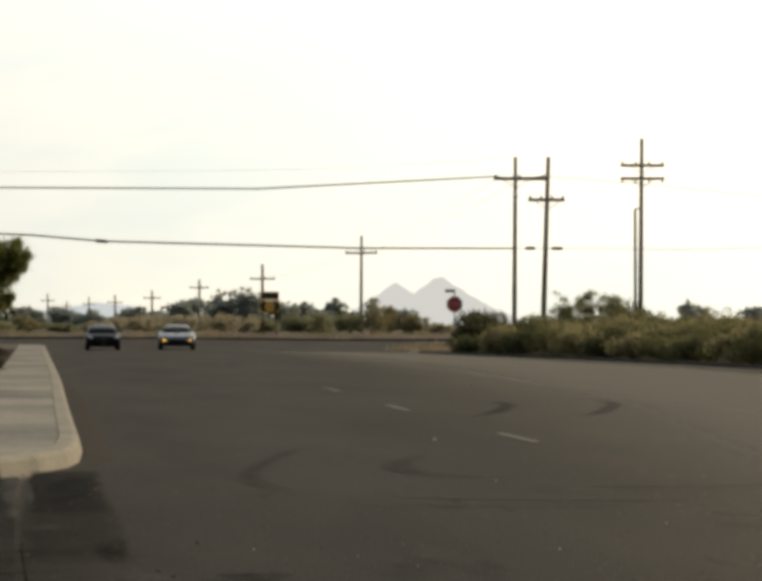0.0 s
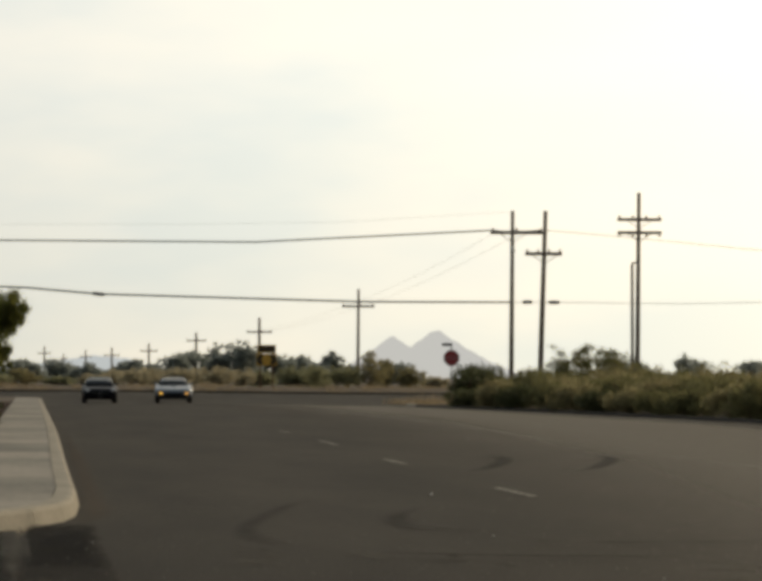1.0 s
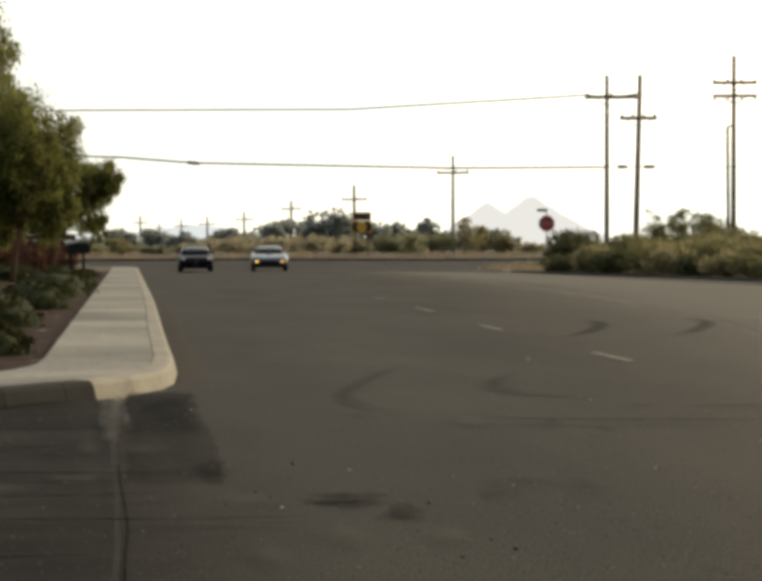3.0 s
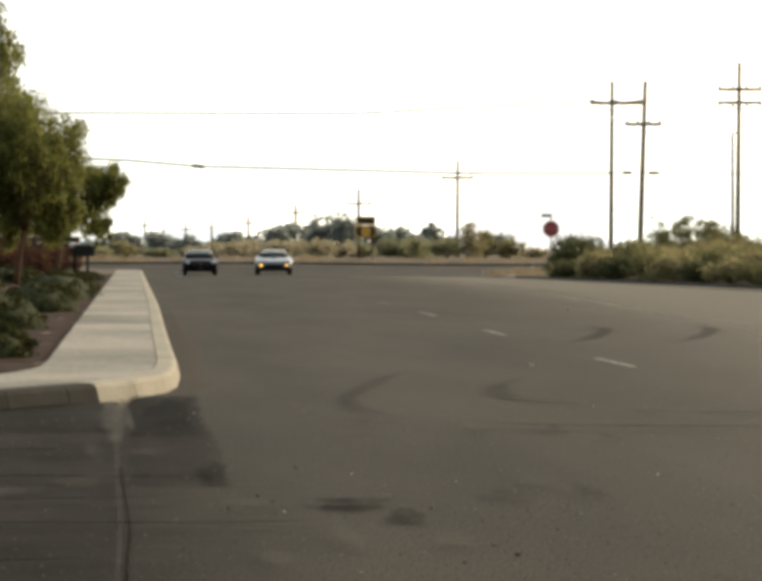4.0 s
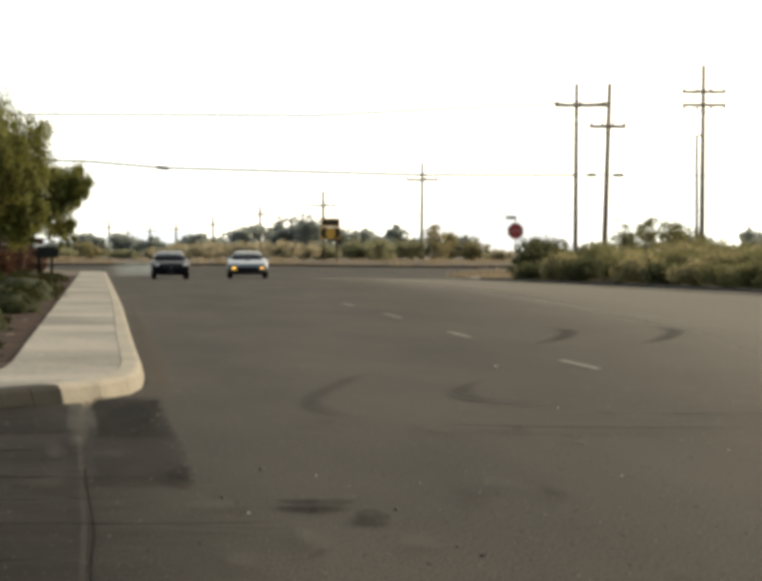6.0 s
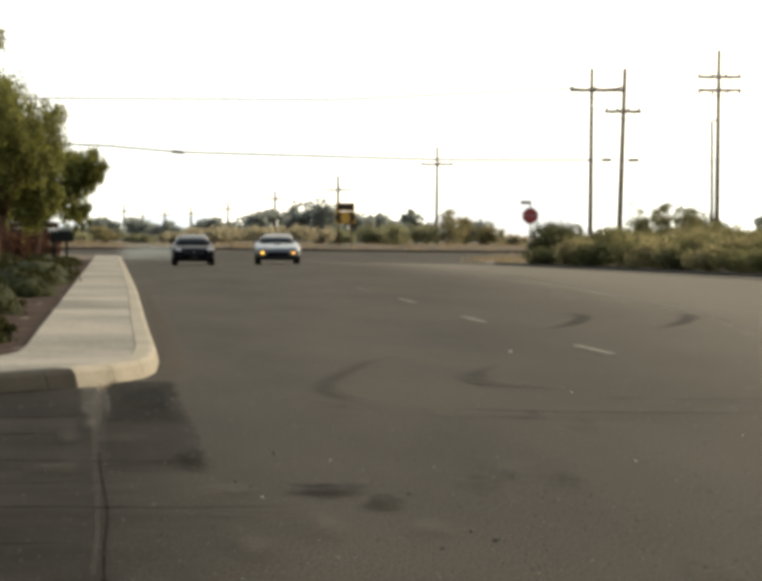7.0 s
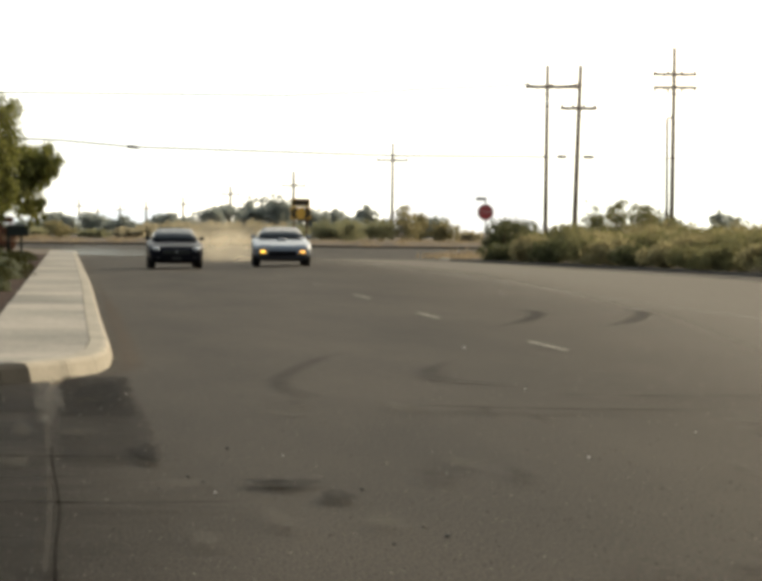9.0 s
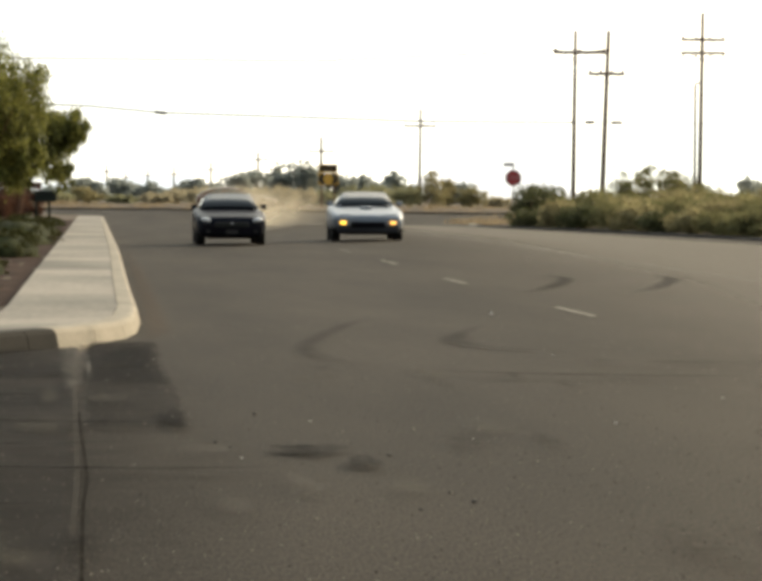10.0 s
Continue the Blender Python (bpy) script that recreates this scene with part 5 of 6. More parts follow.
def black_front(thing):
    for s in (-1, 1):
        lamp("headlamp", thing, s * 0.67, -0.845, 0.645, 0.30, 0.15, M_LENS, -25, s * 30, 0.22, "clear pale headlamp")
        lamp("fog_lamp", thing, s * 0.62, -0.93, 0.36, 0.15, 0.09, M_BLACK, 0, s * 20)
    bm = bmesh.new()
    box(bm, -0.44, 0.44, -0.975, -0.85, 0.47, 0.61, 0.03)
    grille = part("grille", bm, M_BLACK, thing, "black mesh grille")
    for k in range(4):
        bm = bmesh.new()
        box(bm, -0.40, 0.40, -0.985, -0.974, 0.488 + k * 0.03, 0.498 + k * 0.03, 0.002)
        part("slat", bm, M_MAILBOX, grille)
    bm = bmesh.new()
    bmesh.ops.create_uvsphere(bm, u_segments=14, v_segments=8, radius=0.5, matrix=Matrix.Translation((0, -0.985, 0.565)) @ Matrix.Diagonal((0.07, 0.03, 0.05, 1)))
    part("badge", bm, M_RIM, thing, smooth=True)
    bm = bmesh.new()
    box(bm, -0.79, 0.79, -0.965, -0.70, 0.22, 0.57, 0.07)
    part("front_bumper", bm, M_BUMPER_BLACK, thing, smooth=True)
    bm = bmesh.new()
    box(bm, -0.155, 0.155, -0.972, -0.957, 0.30, 0.40, 0.004)
    part("blank_plate", bm, M_BLACK, thing)


def silver_front(thing):
    for s in (-1, 1):
        bm = bmesh.new()
        box(bm, -0.075, 0.075, -0.04, 0.04, -0.038, 0.038, 0.02, pose(s * 0.635, -0.955, 0.475, 0, 0, s * 14))
        part("amber_lamp", bm, M_AMBER if s < 0 else M_AMBER_DIM, thing, "lit amber front lamp", smooth=True)
        bm = bmesh.new()
        box(bm, s * 0.56 - 0.16, s * 0.56 + 0.16, -0.72, -0.44, 0.700, 0.725, 0.01, Matrix.Translation((0, -0.05, 0.02)) @ Matrix.Rotation(radians(4), 4, "X"))
        part("headlamp_lid", bm, M_CAR_SILVER, thing)
    bm = bmesh.new()
    box(bm, -0.44, 0.44, -0.995, -0.85, 0.35, 0.50, 0.04)
    part("air_intake", bm, M_BUMPER_BLACK, thing, "wide black mouth in the front bumper", smooth=True)
    bm = bmesh.new()
    box(bm, -0.80, 0.80, -0.965, -0.70, 0.20, 0.42, 0.06)
    part("air_dam", bm, M_BUMPER_GREY, thing, smooth=True)
    scoop = loft("hood_scoop", [(-0.02, [(0, 0.78), (0.12, 0.78), (0.14, 0.80), (0.15, 0.83), (0.14, 0.86), (0.10, 0.875), (0, 0.88)]), (0.06, [(0, 0.78), (0.15, 0.78), (0.17, 0.80), (0.18, 0.84), (0.17, 0.88), (0.12, 0.90), (0, 0.905)]), (0.55, [(0, 0.80), (0.15, 0.80), (0.17, 0.81), (0.17, 0.84), (0.16, 0.87), (0.12, 0.885), (0, 0.89)])], M_CAR_SILVER, thing)
    bm = bmesh.new()
    box(bm, -0.11, 0.11, -0.035, -0.012, 0.80, 0.855, 0.006)
    part("scoop_mouth", bm, M_BLACK, scoop)


def red_front(thing):
    for s in (-1, 1):
        lamp("headlamp", thing, s * 0.58, -0.70, 0.68, 0.34, 0.15, M_LENS, -20, s * 26, 0.22, "clear headlamp")
        lamp("tail_lamp", thing, s * 0.62, 3.58, 0.80, 0.28, 0.16, M_RED_SIGN, 20, s * -30, 0.14, "red tail lamp")
    bm = bmesh.new()
    box(bm, -0.36, 0.36, -0.89, -0.80, 0.50, 0.62, 0.03)
    part("grille", bm, M_BLACK, thing)


BLACK_HULL = [hull(-0.92, 0.34, 0.62, 0.38, 0.78, 0.58, 0.74, 0.66, 0.60, 0.69), hull(-0.86, 0.25, 0.74, 0.34, 0.85, 0.60, 0.82, 0.70, 0.64, 0.73), hull(-0.55, 0.22, 0.78, 0.38, 0.91, 0.68, 0.885, 0.77, 0.68, 0.79),
              hull(0, 0.24, 0.76, 0.40, 0.92, 0.72, 0.90, 0.82, 0.70, 0.85), hull(0.55, 0.20, 0.80, 0.36, 0.905, 0.76, 0.89, 0.88, 0.74, 0.905), hull(1.5, 0.19, 0.82, 0.34, 0.90, 0.78, 0.88, 0.92, 0.76, 0.94),
              hull(2.6, 0.22, 0.80, 0.38, 0.92, 0.80, 0.895, 0.96, 0.74, 0.98), hull(3.3, 0.28, 0.74, 0.42, 0.88, 0.78, 0.83, 0.96, 0.66, 1.0), hull(3.62, 0.38, 0.60, 0.46, 0.76, 0.74, 0.70, 0.88, 0.54, 0.92)]
SILVER_HULL = [hull(-0.94, 0.36, 0.62, 0.40, 0.78, 0.54, 0.74, 0.60, 0.60, 0.62), hull(-0.87, 0.26, 0.76, 0.34, 0.86, 0.56, 0.83, 0.65, 0.66, 0.67), hull(-0.5, 0.22, 0.80, 0.38, 0.92, 0.64, 0.89, 0.73, 0.68, 0.745),
               hull(0, 0.24, 0.78, 0.40, 0.935, 0.69, 0.915, 0.80, 0.70, 0.815), hull(0.60, 0.20, 0.82, 0.36, 0.915, 0.72, 0.90, 0.84, 0.74, 0.865), hull(1.5, 0.19, 0.84, 0.34, 0.91, 0.74, 0.885, 0.87, 0.76, 0.89),
               hull(2.5, 0.22, 0.82, 0.38, 0.935, 0.76, 0.91, 0.92, 0.74, 0.94), hull(3.2, 0.28, 0.76, 0.42, 0.89, 0.76, 0.84, 0.92, 0.66, 0.95), hull(3.5, 0.38, 0.60, 0.46, 0.76, 0.72, 0.70, 0.84, 0.54, 0.88)]
RED_HULL = [hull(-0.92, 0.34, 0.58, 0.40, 0.72, 0.60, 0.66, 0.68, 0.50, 0.71), hull(-0.80, 0.25, 0.72, 0.36, 0.82, 0.64, 0.78, 0.74, 0.60, 0.77), hull(-0.4, 0.22, 0.78, 0.38, 0.89, 0.72, 0.86, 0.82, 0.64, 0.85),
            hull(0.1, 0.22, 0.78, 0.40, 0.90, 0.76, 0.87, 0.88, 0.68, 0.92), hull(0.7, 0.20, 0.80, 0.36, 0.895, 0.80, 0.87, 0.94, 0.72, 0.97), hull(1.8, 0.19, 0.82, 0.34, 0.90, 0.82, 0.87, 0.97, 0.74, 0.99),
            hull(2.75, 0.22, 0.80, 0.38, 0.90, 0.82, 0.87, 1.0, 0.72, 1.02), hull(3.45, 0.28, 0.74, 0.42, 0.86, 0.82, 0.82, 1.0, 0.64, 1.04), hull(3.72, 0.38, 0.58, 0.46, 0.74, 0.78, 0.68, 0.92, 0.52, 0.97)]

black_car, black_wheels = car("black glossy coupe with tinted glass speeding down the road", M_CAR_BLACK, pose(3.35, 154, 0), BLACK_HULL, [(0.55, 0.905, 0.75), (1.25, 1.30, 0.60), (2.15, 1.325, 0.59), (3.15, 1.0, 0.64)], 2.65, 0.83, 0.325, black_front)
silver_car, silver_wheels = car("silver sports coupe with a hood scoop and lit amber lamps", M_CAR_SILVER, pose(6.95, 154.5, 0), SILVER_HULL, [(0.62, 0.865, 0.74), (1.40, 1.22, 0.57), (2.05, 1.235, 0.56), (3.05, 0.95, 0.64)], 2.55, 0.85, 0.325, silver_front)
red_car, red_wheels = car("dark red sedan driving along the cross street", M_CAR_RED, pose(-200, 190, 0.36, 0, 0, 90), RED_HULL, [(0.55, 0.96, 0.72), (1.40, 1.42, 0.58), (2.55, 1.41, 0.56), (3.60, 1.06, 0.60)], 2.75, 0.82, 0.325, red_front)


red_car.scale = (1.06, 1.06, 1.06)
black_car.scale = (0.945, 0.96, 0.945)


# ---- parked motorcycle ----
def motorcycle():
    """Its nose looks along +x; the origin is on the ground below the front axle."""
    thing = empty("motorcycle", pose(-1.06, 14.4, 0), "white and dark grey faired motorcycle parked on the driveway", "motorcycle")
    for x in (-0.14, -1.5):
        hub = mesh_object("wheel", *lathe([(-0.06, 0.001), (-0.06, 0.06), (0.06, 0.06), (0.06, 0.001)], 14), M_STEEL, thing)
        hub.matrix_basis = pose(x, 0, 0.30, 0, 0, 90)
        mesh_object("tyre", *lathe([(-0.05, 0.22), (-0.065, 0.26), (-0.04, 0.295), (0, 0.30), (0.04, 0.295), (0.065, 0.26), (0.05, 0.22)], 32), M_TYRE, hub, smooth=True)
        bm = bmesh.new()
        for k in range(6):
            box(bm, -0.012, 0.012, -0.018, 0.018, 0.05, 0.225, 0.004, Matrix.Rotation(2 * math.pi * k / 6, 4, "X"))
        part("rim", bm, M_RIM, hub)
    for s in (-0.09, 0.09):
        bar("fork_leg", [(-0.14, s, 0.30), (-0.32, s, 0.92)], 0.024, M_STEEL, thing)
    verts, faces = [], []
    for i in range(13):
        a = radians(-22 + 142 * i / 12)
        for s, r in ((-0.075, 0.315), (-0.06, 0.345), (0.06, 0.345), (0.075, 0.315)):
            verts.append((-0.14 + r * math.cos(a), s, 0.30 + r * math.sin(a)))
    for i in range(12):
        for k in range(3):
            faces.append((4 * i + k, 4 * i + k + 1, 4 * i + k + 5, 4 * i + k + 4))
    fender = mesh_object("front_mudguard", verts, faces, M_BIKE_WHITE, thing, smooth=True)
    sol = fender.modifiers.new("thickness", "SOLIDIFY")
    sol.thickness = 0.006
    turn = Matrix.Rotation(radians(90), 4, "Z")
    fairing = loft("fairing", [(-0.39, [(0, 0.80), (0.04, 0.80), (0.07, 0.815), (0.075, 0.85), (0.07, 0.88), (0.04, 0.90), (0, 0.905)]), (-0.32, [(0, 0.785), (0.09, 0.79), (0.16, 0.82), (0.17, 0.87), (0.14, 0.94), (0.08, 0.965), (0, 0.97)]),
                               (-0.15, [(0, 0.75), (0.14, 0.76), (0.22, 0.82), (0.23, 0.90), (0.19, 1.0), (0.1, 1.04), (0, 1.05)]), (0.1, [(0, 0.45), (0.14, 0.5), (0.22, 0.70), (0.22, 0.85), (0.18, 0.95), (0.1, 0.98), (0, 0.99)]), (0.45, [(0, 0.35), (0.12, 0.38), (0.19, 0.55), (0.19, 0.72), (0.15, 0.80), (0.1, 0.83), (0, 0.84)])], M_BIKE_GREY, thing)
    fairing.matrix_basis = turn
    for s in (-1, 1):
        lamp("headlamp", thing, 0.335, s * 0.085, 0.845, 0.10, 0.095, M_LENS, 0, s * 15, 0.13, "clear twin headlamp")
        lamp("side_lens", thing, 0.25, s * 0.15, 0.87, 0.24, 0.095, M_GLASS_DARK, 0, s * -30, 0.07, "dark smoked side lens")
        bar("mirror_stalk", [(0.12, s * 0.18, 0.98), (0.10, s * 0.34, 1.10)], 0.012, M_BLACK, thing)
        lamp("mirror", thing, 0.10, s * 0.38, 1.12, 0.06, 0.08, M_BLACK, 0, 0, 0.15)
        bar("handlebar", [(-0.12, s * 0.08, 0.97), (-0.18, s * 0.34, 0.96)], 0.016, M_BLACK, thing)
    pane("windshield", [(0.34, -0.10, 0.955), (0.34, 0.10, 0.955), (0.16, 0.13, 1.22), (0.16, -0.13, 1.22)], M_SCREEN, thing, (1, 0, 0.6), 0.003, 0.05)
    bar("windshield_edge", [(0.385, -0.105, 0.93), (0.30, -0.125, 1.06), (0.18, -0.13, 1.225), (0.20, 0.0, 1.235), (0.18, 0.13, 1.225), (0.30, 0.125, 1.06), (0.385, 0.105, 0.93)], 0.014, M_BIKE_WHITE, thing)
    tank = loft("tank", [(0.25, [(0, 0.72), (0.1, 0.72), (0.14, 0.78), (0.15, 0.85), (0.12, 0.93), (0.07, 0.96), (0, 0.97)]), (0.55, [(0, 0.70), (0.12, 0.70), (0.17, 0.76), (0.17, 0.86), (0.14, 0.95), (0.08, 0.99), (0, 1.0)]), (0.85, [(0, 0.68), (0.08, 0.68), (0.12, 0.72), (0.12, 0.78), (0.1, 0.83), (0.06, 0.85), (0, 0.86)])], M_BIKE_WHITE, thing)
    tank.matrix_basis = turn
    seat = loft("seat", [(0.8, [(0, 0.70), (0.08, 0.70), (0.12, 0.73), (0.13, 0.77), (0.11, 0.80), (0.06, 0.815), (0, 0.82)]), (1.2, [(0, 0.74), (0.10, 0.74), (0.13, 0.77), (0.13, 0.82), (0.11, 0.85), (0.06, 0.86), (0, 0.87)]), (1.65, [(0, 0.86), (0.04, 0.86), (0.06, 0.88), (0.06, 0.90), (0.05, 0.92), (0.03, 0.93), (0, 0.935)])], M_BLACK, thing)
    seat.matrix_basis = turn
    bm = bmesh.new()
    box(bm, -0.95, -0.35, -0.16, 0.16, 0.24, 0.66, 0.05)
    part("engine", bm, M_BLACK, thing)
    for s in (-0.10, 0.10):
        bar("swing_arm", [(-1.5, s, 0.30), (-0.9, s, 0.40)], 0.025, M_STEEL, thing)
    bar("exhaust", [(-0.5, -0.16, 0.26), (-0.95, -0.18, 0.28), (-1.5, -0.2, 0.46)], [0.03, 0.05, 0.06], M_STEEL, thing, sides=12)
    bar("side_stand", [(-0.75, 0.12, 0.30), (-0.70, 0.30, 0.0)], 0.014, M_STEEL, thing)
    return thing


M_SCREEN = bpy.data.materials.new("clear_screen")
M_SCREEN.use_nodes = True
_b = M_SCREEN.node_tree.nodes["Principled BSDF"]
_b.inputs["Transmission Weight"].default_value, _b.inputs["Roughness"].default_value, _b.inputs["IOR"].default_value = 1.0, 0.03, 1.15
motorcycle()


# ---- small litter on the asphalt ----
def pebble(x, y, size, mat, label, seed):
    bm = bmesh.new()
    bmesh.ops.create_icosphere(bm, subdivisions=1, radius=size)
    rng = random.Random(seed)
    for v in bm.verts:
        v.co *= rng.uniform(0.7, 1.15)
        v.co.z *= 0.6
    ob = part("pebble", bm, mat, None)
    ob.matrix_world = pose(x, y, land(x, y) + size * 0.45, 0, 0, rng.uniform(0, 360))
    return tagged(ob, label, "pebble", "pebbles on the asphalt")


for k, (x, y, s) in enumerate(((4.23, 32.87, 0.020), (0.71, 14.68, 0.008), (2.87, 16.88, 0.009), (3.62, 24.3, 0.009), (1.95, 15.8, 0.005), (3.9, 19.0, 0.007), (0.25, 21.6, 0.009), (0.4, 22.8, 0.008), (0.1, 20.9, 0.008), (0.32, 22.0, 0.006), (0.46, 23.6, 0.007), (1.2, 17.1, 0.005))):
    pebble(x, y, s, M_WHITE, "small bright pebble lying on the asphalt", k)
for k, (x, y, s) in enumerate(((0.62, 15.6, 0.014), (0.68, 15.3, 0.010), (1.42, 14.8, 0.013), (0.92, 17.6, 0.016), (1.55, 12.5, 0.014), (1.5, 12.9, 0.010), (0.45, 14.9, 0.008), (1.3, 12.2, 0.010), (8.3, 59.0, 0.035), (10.9, 70.0, 0.03), (13.1, 72.0, 0.03))):
    pebble(x, y, s, M_BLACK, "small dark clod lying on the asphalt", 50 + k)


def loose_grains(count, seed):
    """Loose aggregate grains strewn over the worn asphalt, thicker towards the outer lanes."""
    rng = np.random.default_rng(seed)
    y = 9.5 + 24 * rng.random(count) ** 1.5
    x = -1.6 + (y * 0.33 + 1.2) * rng.random(count) ** 0.75
    size = 0.0022 + 0.0042 * rng.random(count) ** 3
    turn = rng.random(count) * 6.28
    verts, faces = [], []
    for i in range(count):
        z, r = land(x[i], y[i]) + 0.0245, size[i]
        for k in range(4):
            a = turn[i] + k * 1.5708
            verts.append((x[i] + r * math.cos(a), y[i] + r * 1.3 * math.sin(a), z))
        verts.append((x[i] + r * 0.2, y[i], z + r * 1.2))
        b = 5 * i
        faces += [(b, b + 1, b + 4), (b + 1, b + 2, b + 4), (b + 2, b + 3, b + 4), (b + 3, b, b + 4)]
    return tagged(mesh_object("loose_grains", verts, faces, M_GRAIN), "loose pale and dark stone grains on the asphalt", "grit", kind="stuff")


loose_grains(9000, 21)


# ---- tyre smoke and dust ----
def smoke_material(name, colour, cover):
    m = bpy.data.materials.new(name)
    m.use_nodes = True
    n, l = m.node_tree.nodes, m.node_tree.links
    n.remove(n["Principled BSDF"])
    face, glowing, body = n.new("ShaderNodeBsdfDiffuse"), n.new("ShaderNodeBsdfTranslucent"), n.new("ShaderNodeMixShader")
    clear, mix = n.new("ShaderNodeBsdfTransparent"), n.new("ShaderNodeMixShader")
    face.inputs[0].default_value = glowing.inputs[0].default_value = (*colour, 1)
    body.inputs[0].default_value = 0.55
    l.new(face.outputs[0], body.inputs[1])
    l.new(glowing.outputs[0], body.inputs[2])
    tc, noise_, flat, dist = n.new("ShaderNodeTexCoord"), n.new("ShaderNodeTexNoise"), n.new("ShaderNodeVectorMath"), n.new("ShaderNodeVectorMath")
    flat.operation, dist.operation = "MULTIPLY", "LENGTH"
    flat.inputs[1].default_value = (1, 0, 1)
    l.new(tc.outputs["Object"], flat.inputs[0])
    l.new(flat.outputs[0], dist.inputs[0])
    l.new(tc.outputs["Object"], noise_.inputs["Vector"])
    noise_.inputs["Scale"].default_value, noise_.inputs["Detail"].default_value = 1.7, 4.0
    edge, cloud, use = n.new("ShaderNodeMapRange"), n.new("ShaderNodeMapRange"), n.new("ShaderNodeMath")
    edge.interpolation_type = "SMOOTHSTEP"
    edge.inputs["From Min"].default_value, edge.inputs["From Max"].default_value = 1.0, 0.1
    cloud.inputs["From Min"].default_value, cloud.inputs["From Max"].default_value = 0.35, 0.7
    cloud.inputs["To Min"].default_value, cloud.inputs["To Max"].default_value = 0.40 * cover, cover
    use.operation = "MULTIPLY"
    l.new(dist.outputs["Value"], edge.inputs["Value"])
    l.new(noise_.outputs[0], cloud.inputs["Value"])
    l.new(edge.outputs[0], use.inputs[0])
    l.new(cloud.outputs[0], use.inputs[1])
    l.new(use.outputs[0], mix.inputs[0])
    l.new(clear.outputs[0], mix.inputs[1])
    l.new(body.outputs[0], mix.inputs[2])
    l.new(mix.outputs[0], n["Material Output"].inputs[0])
    return m


M_SMOKE = smoke_material("blue_white_tyre_smoke", (0.62, 0.70, 0.74), 0.24)
M_DUST = smoke_material("tan_road_dust", (0.74, 0.66, 0.51), 0.52)
M_WHITE_SMOKE = smoke_material("white_tyre_smoke", (0.85, 0.87, 0.88), 0.9)
# start, x, y, rest height, half width, half height, drift along x, material
PUFFS = [(3.5, 2.45, 156.2, 0.22, 0.42, 0.28, -0.5, M_WHITE_SMOKE), (3.8, 3.6, 156.6, 0.16, 0.8, 0.2, -0.4, M_WHITE_SMOKE), (4.4, 2.6, 157.0, 0.45, 1.3, 0.6, -1.6, M_SMOKE), (4.9, 3.6, 156.5, 0.5, 1.2, 0.6, -1.4, M_SMOKE), (5.3, 2.8, 155.5, 0.5, 1.9, 0.65, -1.8, M_SMOKE), (5.8, 4.2, 152.0, 0.5, 1.7, 0.6, -1.2, M_SMOKE),
         (7.7, 6.0, 128.0, 0.7, 2.2, 1.2, 0.1, M_DUST), (8.0, 8.2, 134.0, 0.7, 2.3, 1.2, 0.4, M_DUST), (8.2, 6.8, 142.0, 0.9, 2.8, 1.4, 0.3, M_DUST), (8.5, 6.4, 118.0, 0.35, 2.0, 0.7, 0.0, M_DUST), (8.9, 5.4, 106.0, 0.25, 1.6, 0.45, 0.0, M_DUST)]


def puff(k, width, height, mat):
    bm = bmesh.new()
    bmesh.ops.create_icosphere(bm, subdivisions=4, radius=1)
    for v in bm.verts:
        v.co *= 1 + 0.10 * noise.noise(v.co * 2.2 + Vector((k * 7.3, 0, 0)))
        v.co.y *= 0.5
    bmesh.ops.delete(bm, geom=[f for f in bm.faces if f.calc_center_median().y > 0.02], context="FACES")
    ob = part("dust_puff" if mat is M_DUST else "smoke_puff", bm, mat, None, smooth=True)
    ob.scale = (width, 0.9, height)
    ob.visible_shadow = False
    return tagged(ob, {M_SMOKE: "thin bluish tyre smoke drifting over the road", M_DUST: "thin tan dust hanging over the road"}.get(mat, "small white puff of tyre smoke behind the black car"), "dust" if mat is M_DUST else "smoke", "smoke and dust puffs")


puffs = [puff(k, row[4], row[5], row[7]) for k, row in enumerate(PUFFS)]


# ---- what moves ----
BLACK_ROWS = [(0.0, 154.0), (3.2, 154.0), (4.3, 153.6), (5.0, 151.6), (5.5, 147.4), (6.0, 141.2), (6.5, 134.2), (7.0, 127.2), (7.5, 120.6), (8.0, 113.8), (8.5, 106.3), (9.0, 98.2), (9.5, 87.8), (10.0, 76.6)]
SILVER_ROWS = [(0.0, 154.8), (3.2, 154.8), (4.3, 154.3), (5.0, 152.2), (5.5, 147.8), (6.0, 141.6), (6.5, 134.6), (7.0, 128.2), (7.5, 121.8), (8.0, 115.2), (8.5, 108.0), (9.0, 99.8), (9.5, 90.2), (10.0, 79.6)]


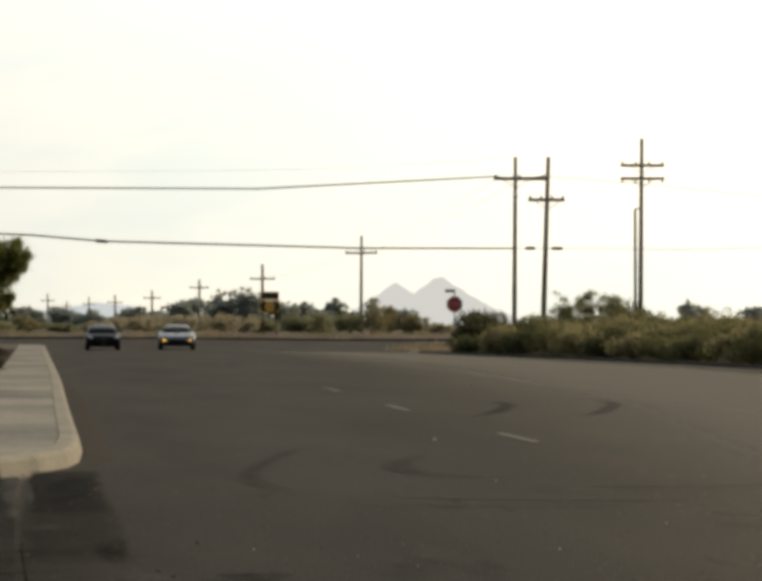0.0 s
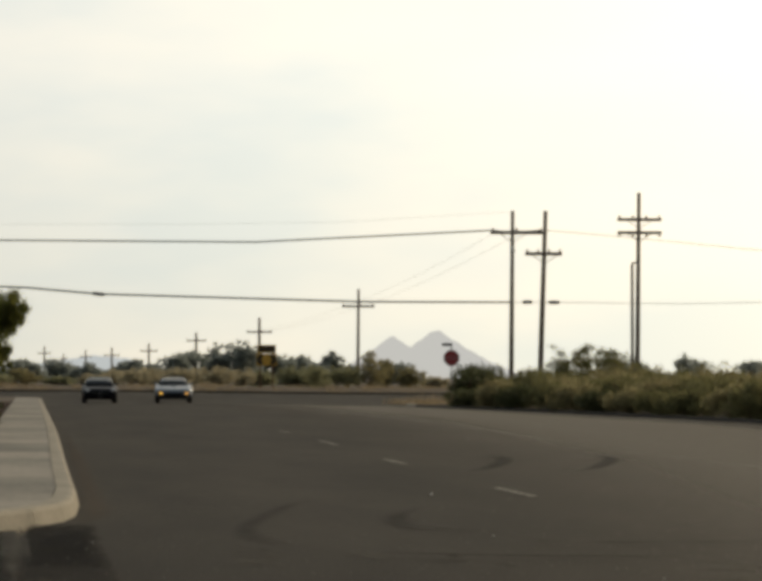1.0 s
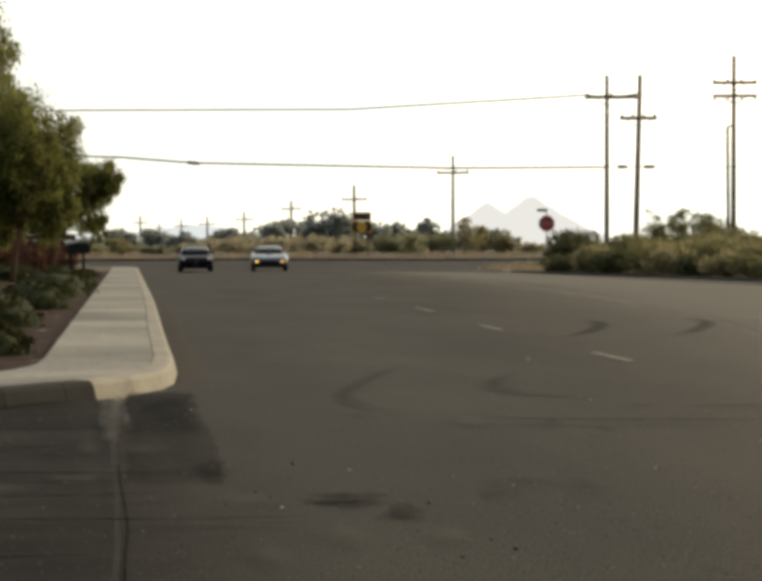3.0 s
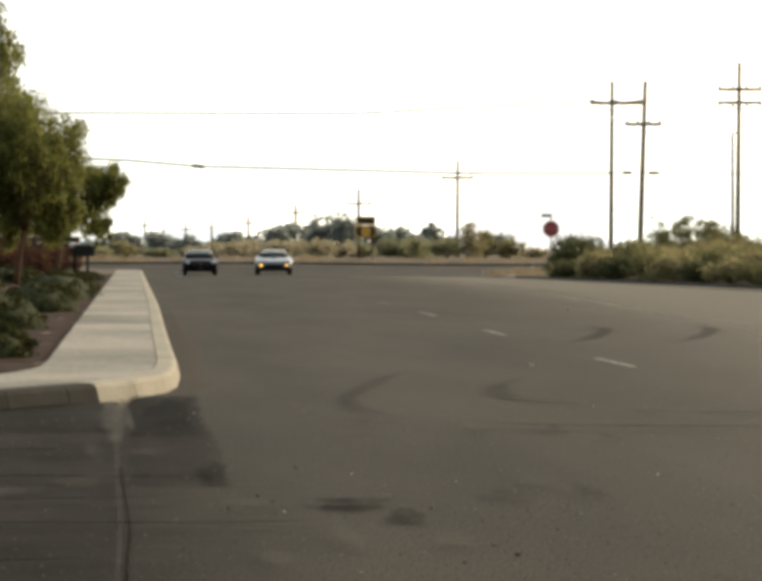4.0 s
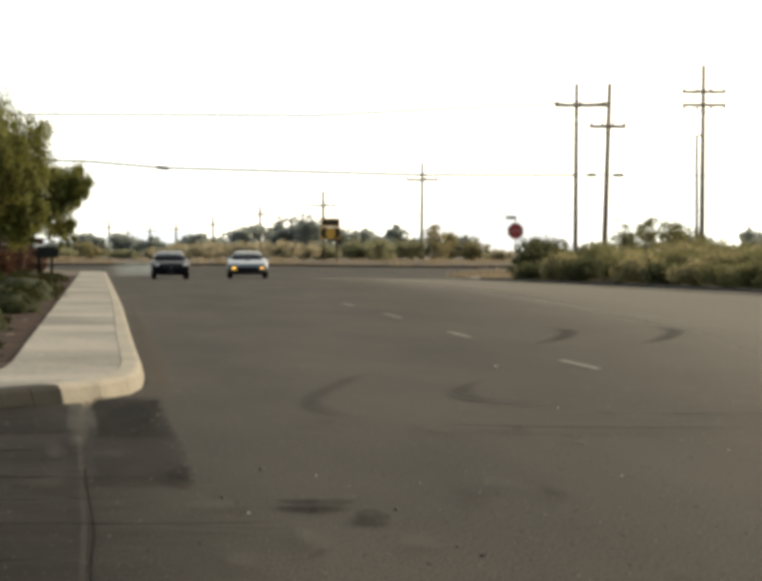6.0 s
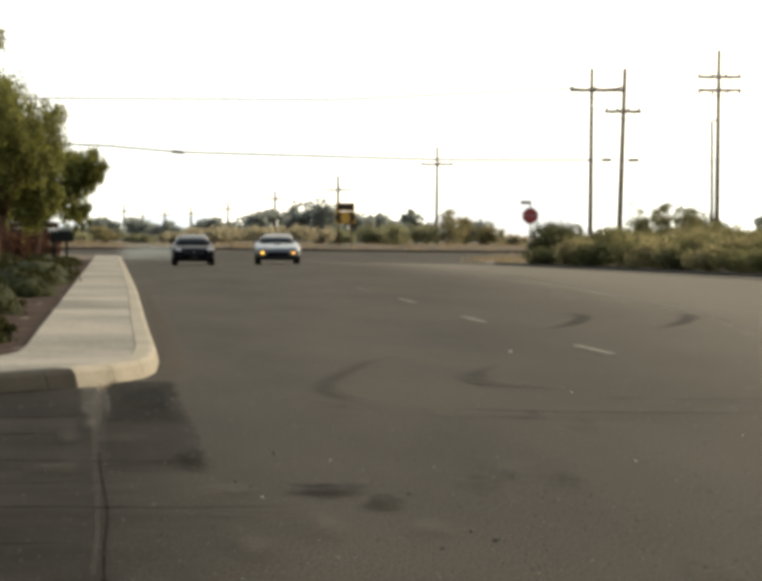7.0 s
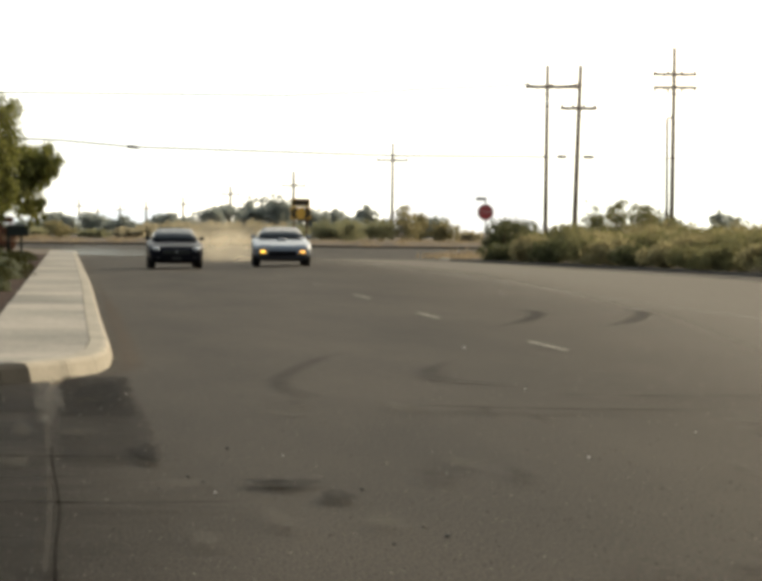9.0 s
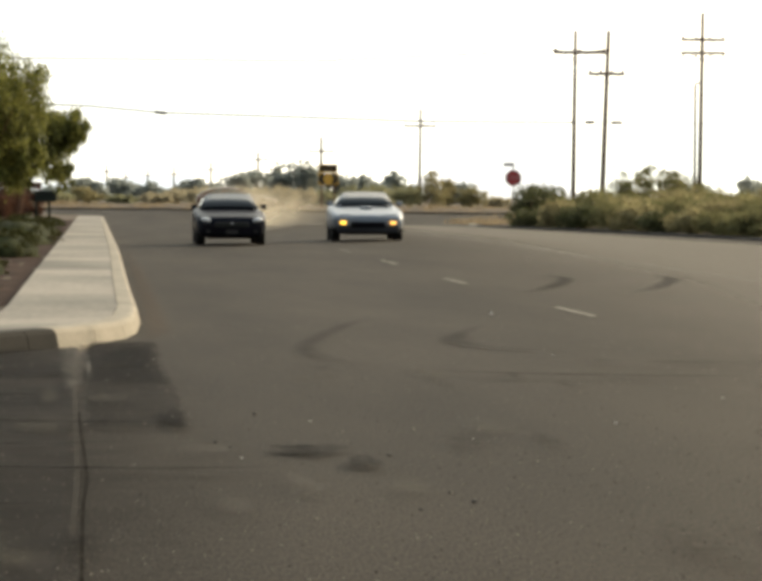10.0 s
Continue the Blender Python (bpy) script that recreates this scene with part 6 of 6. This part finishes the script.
def drive(thing, wheels, rows, x_of, heading=0.0, speed_cap=80.0):
    walk(thing, [(t, pose(x_of(t), y, land(x_of(t), y), 0, 0, heading)) for t, y in rows])
    ts, ys = [r[0] for r in rows], [r[1] for r in rows]
    homes = [w.matrix_basis.copy() for w in wheels]
    angle, turns = 0.0, [(0.0, 0.0)]
    for f in range(1, 301):
        gone = np.interp((f - 1) / 30, ts, ys) - np.interp(f / 30, ts, ys)
        step = min(speed_cap, math.degrees(gone / 0.325))
        angle += step
        if step > 0.01 or f in (1, 300):
            turns.append((f / 30, angle))
    for w, home in zip(wheels, homes):
        walk(w, [(t, home @ Matrix.Rotation(radians(a), 4, "X")) for t, a in turns])


def motions():
    drive(black_car, black_wheels, BLACK_ROWS, lambda t: 3.35 + 0.10 * smooth_step(7.5, 9.3, t) - 0.11 * smooth_step(9.4, 10.2, t))
    drive(silver_car, silver_wheels, SILVER_ROWS, lambda t: 7.02 - 0.18 * smooth_step(4.5, 6.5, t) + 0.14 * smooth_step(8, 10, t), -2.0)
    walk(red_car, [(t, pose(-0.95 + 22.2 * (t - 9.5), 190, land(-0.95 + 22.2 * (t - 9.5), 190), 0, 0, 90)) for t in (0.0, 2.5, 5.0, 7.5, 8.5, 9.0, 9.5, 10.0)])
    for ob, (t0, x, y, rest, wide, high, drift, mat) in zip(puffs, PUFFS):
        z = land(x, y)
        rows = [(0.0, pose(x, y, z - high - 0.6)), (t0, pose(x, y, z - high - 0.6)), (t0 + 0.7, pose(x + drift * 0.25, y + 0.4, z + rest * 0.75))]
        if mat is M_SMOKE:
            rows.append((8.2, pose(x + drift * (0.25 + (7.5 - t0) * 0.25), y + 1.2, z + rest * 0.9)))
        if mat is M_WHITE_SMOKE:
            rows += [(5.2, pose(x + drift, y + 0.8, z + rest * 0.9)), (6.0, pose(x + 1.4 * drift, y + 1.0, z - high - 0.6))]
        rows.append((10.0, pose(x + drift * (0.25 + (9.3 - t0) * 0.25), y + 1.5, z + (rest if mat is M_DUST else -high - 0.6))))
        walk(ob, rows)
    for w in red_wheels:
        home = w.matrix_basis.copy()
        walk(w, [(f / 30, home @ Matrix.Rotation(radians(80.0 * f), 4, "X")) for f in range(0, 301)])


motions()
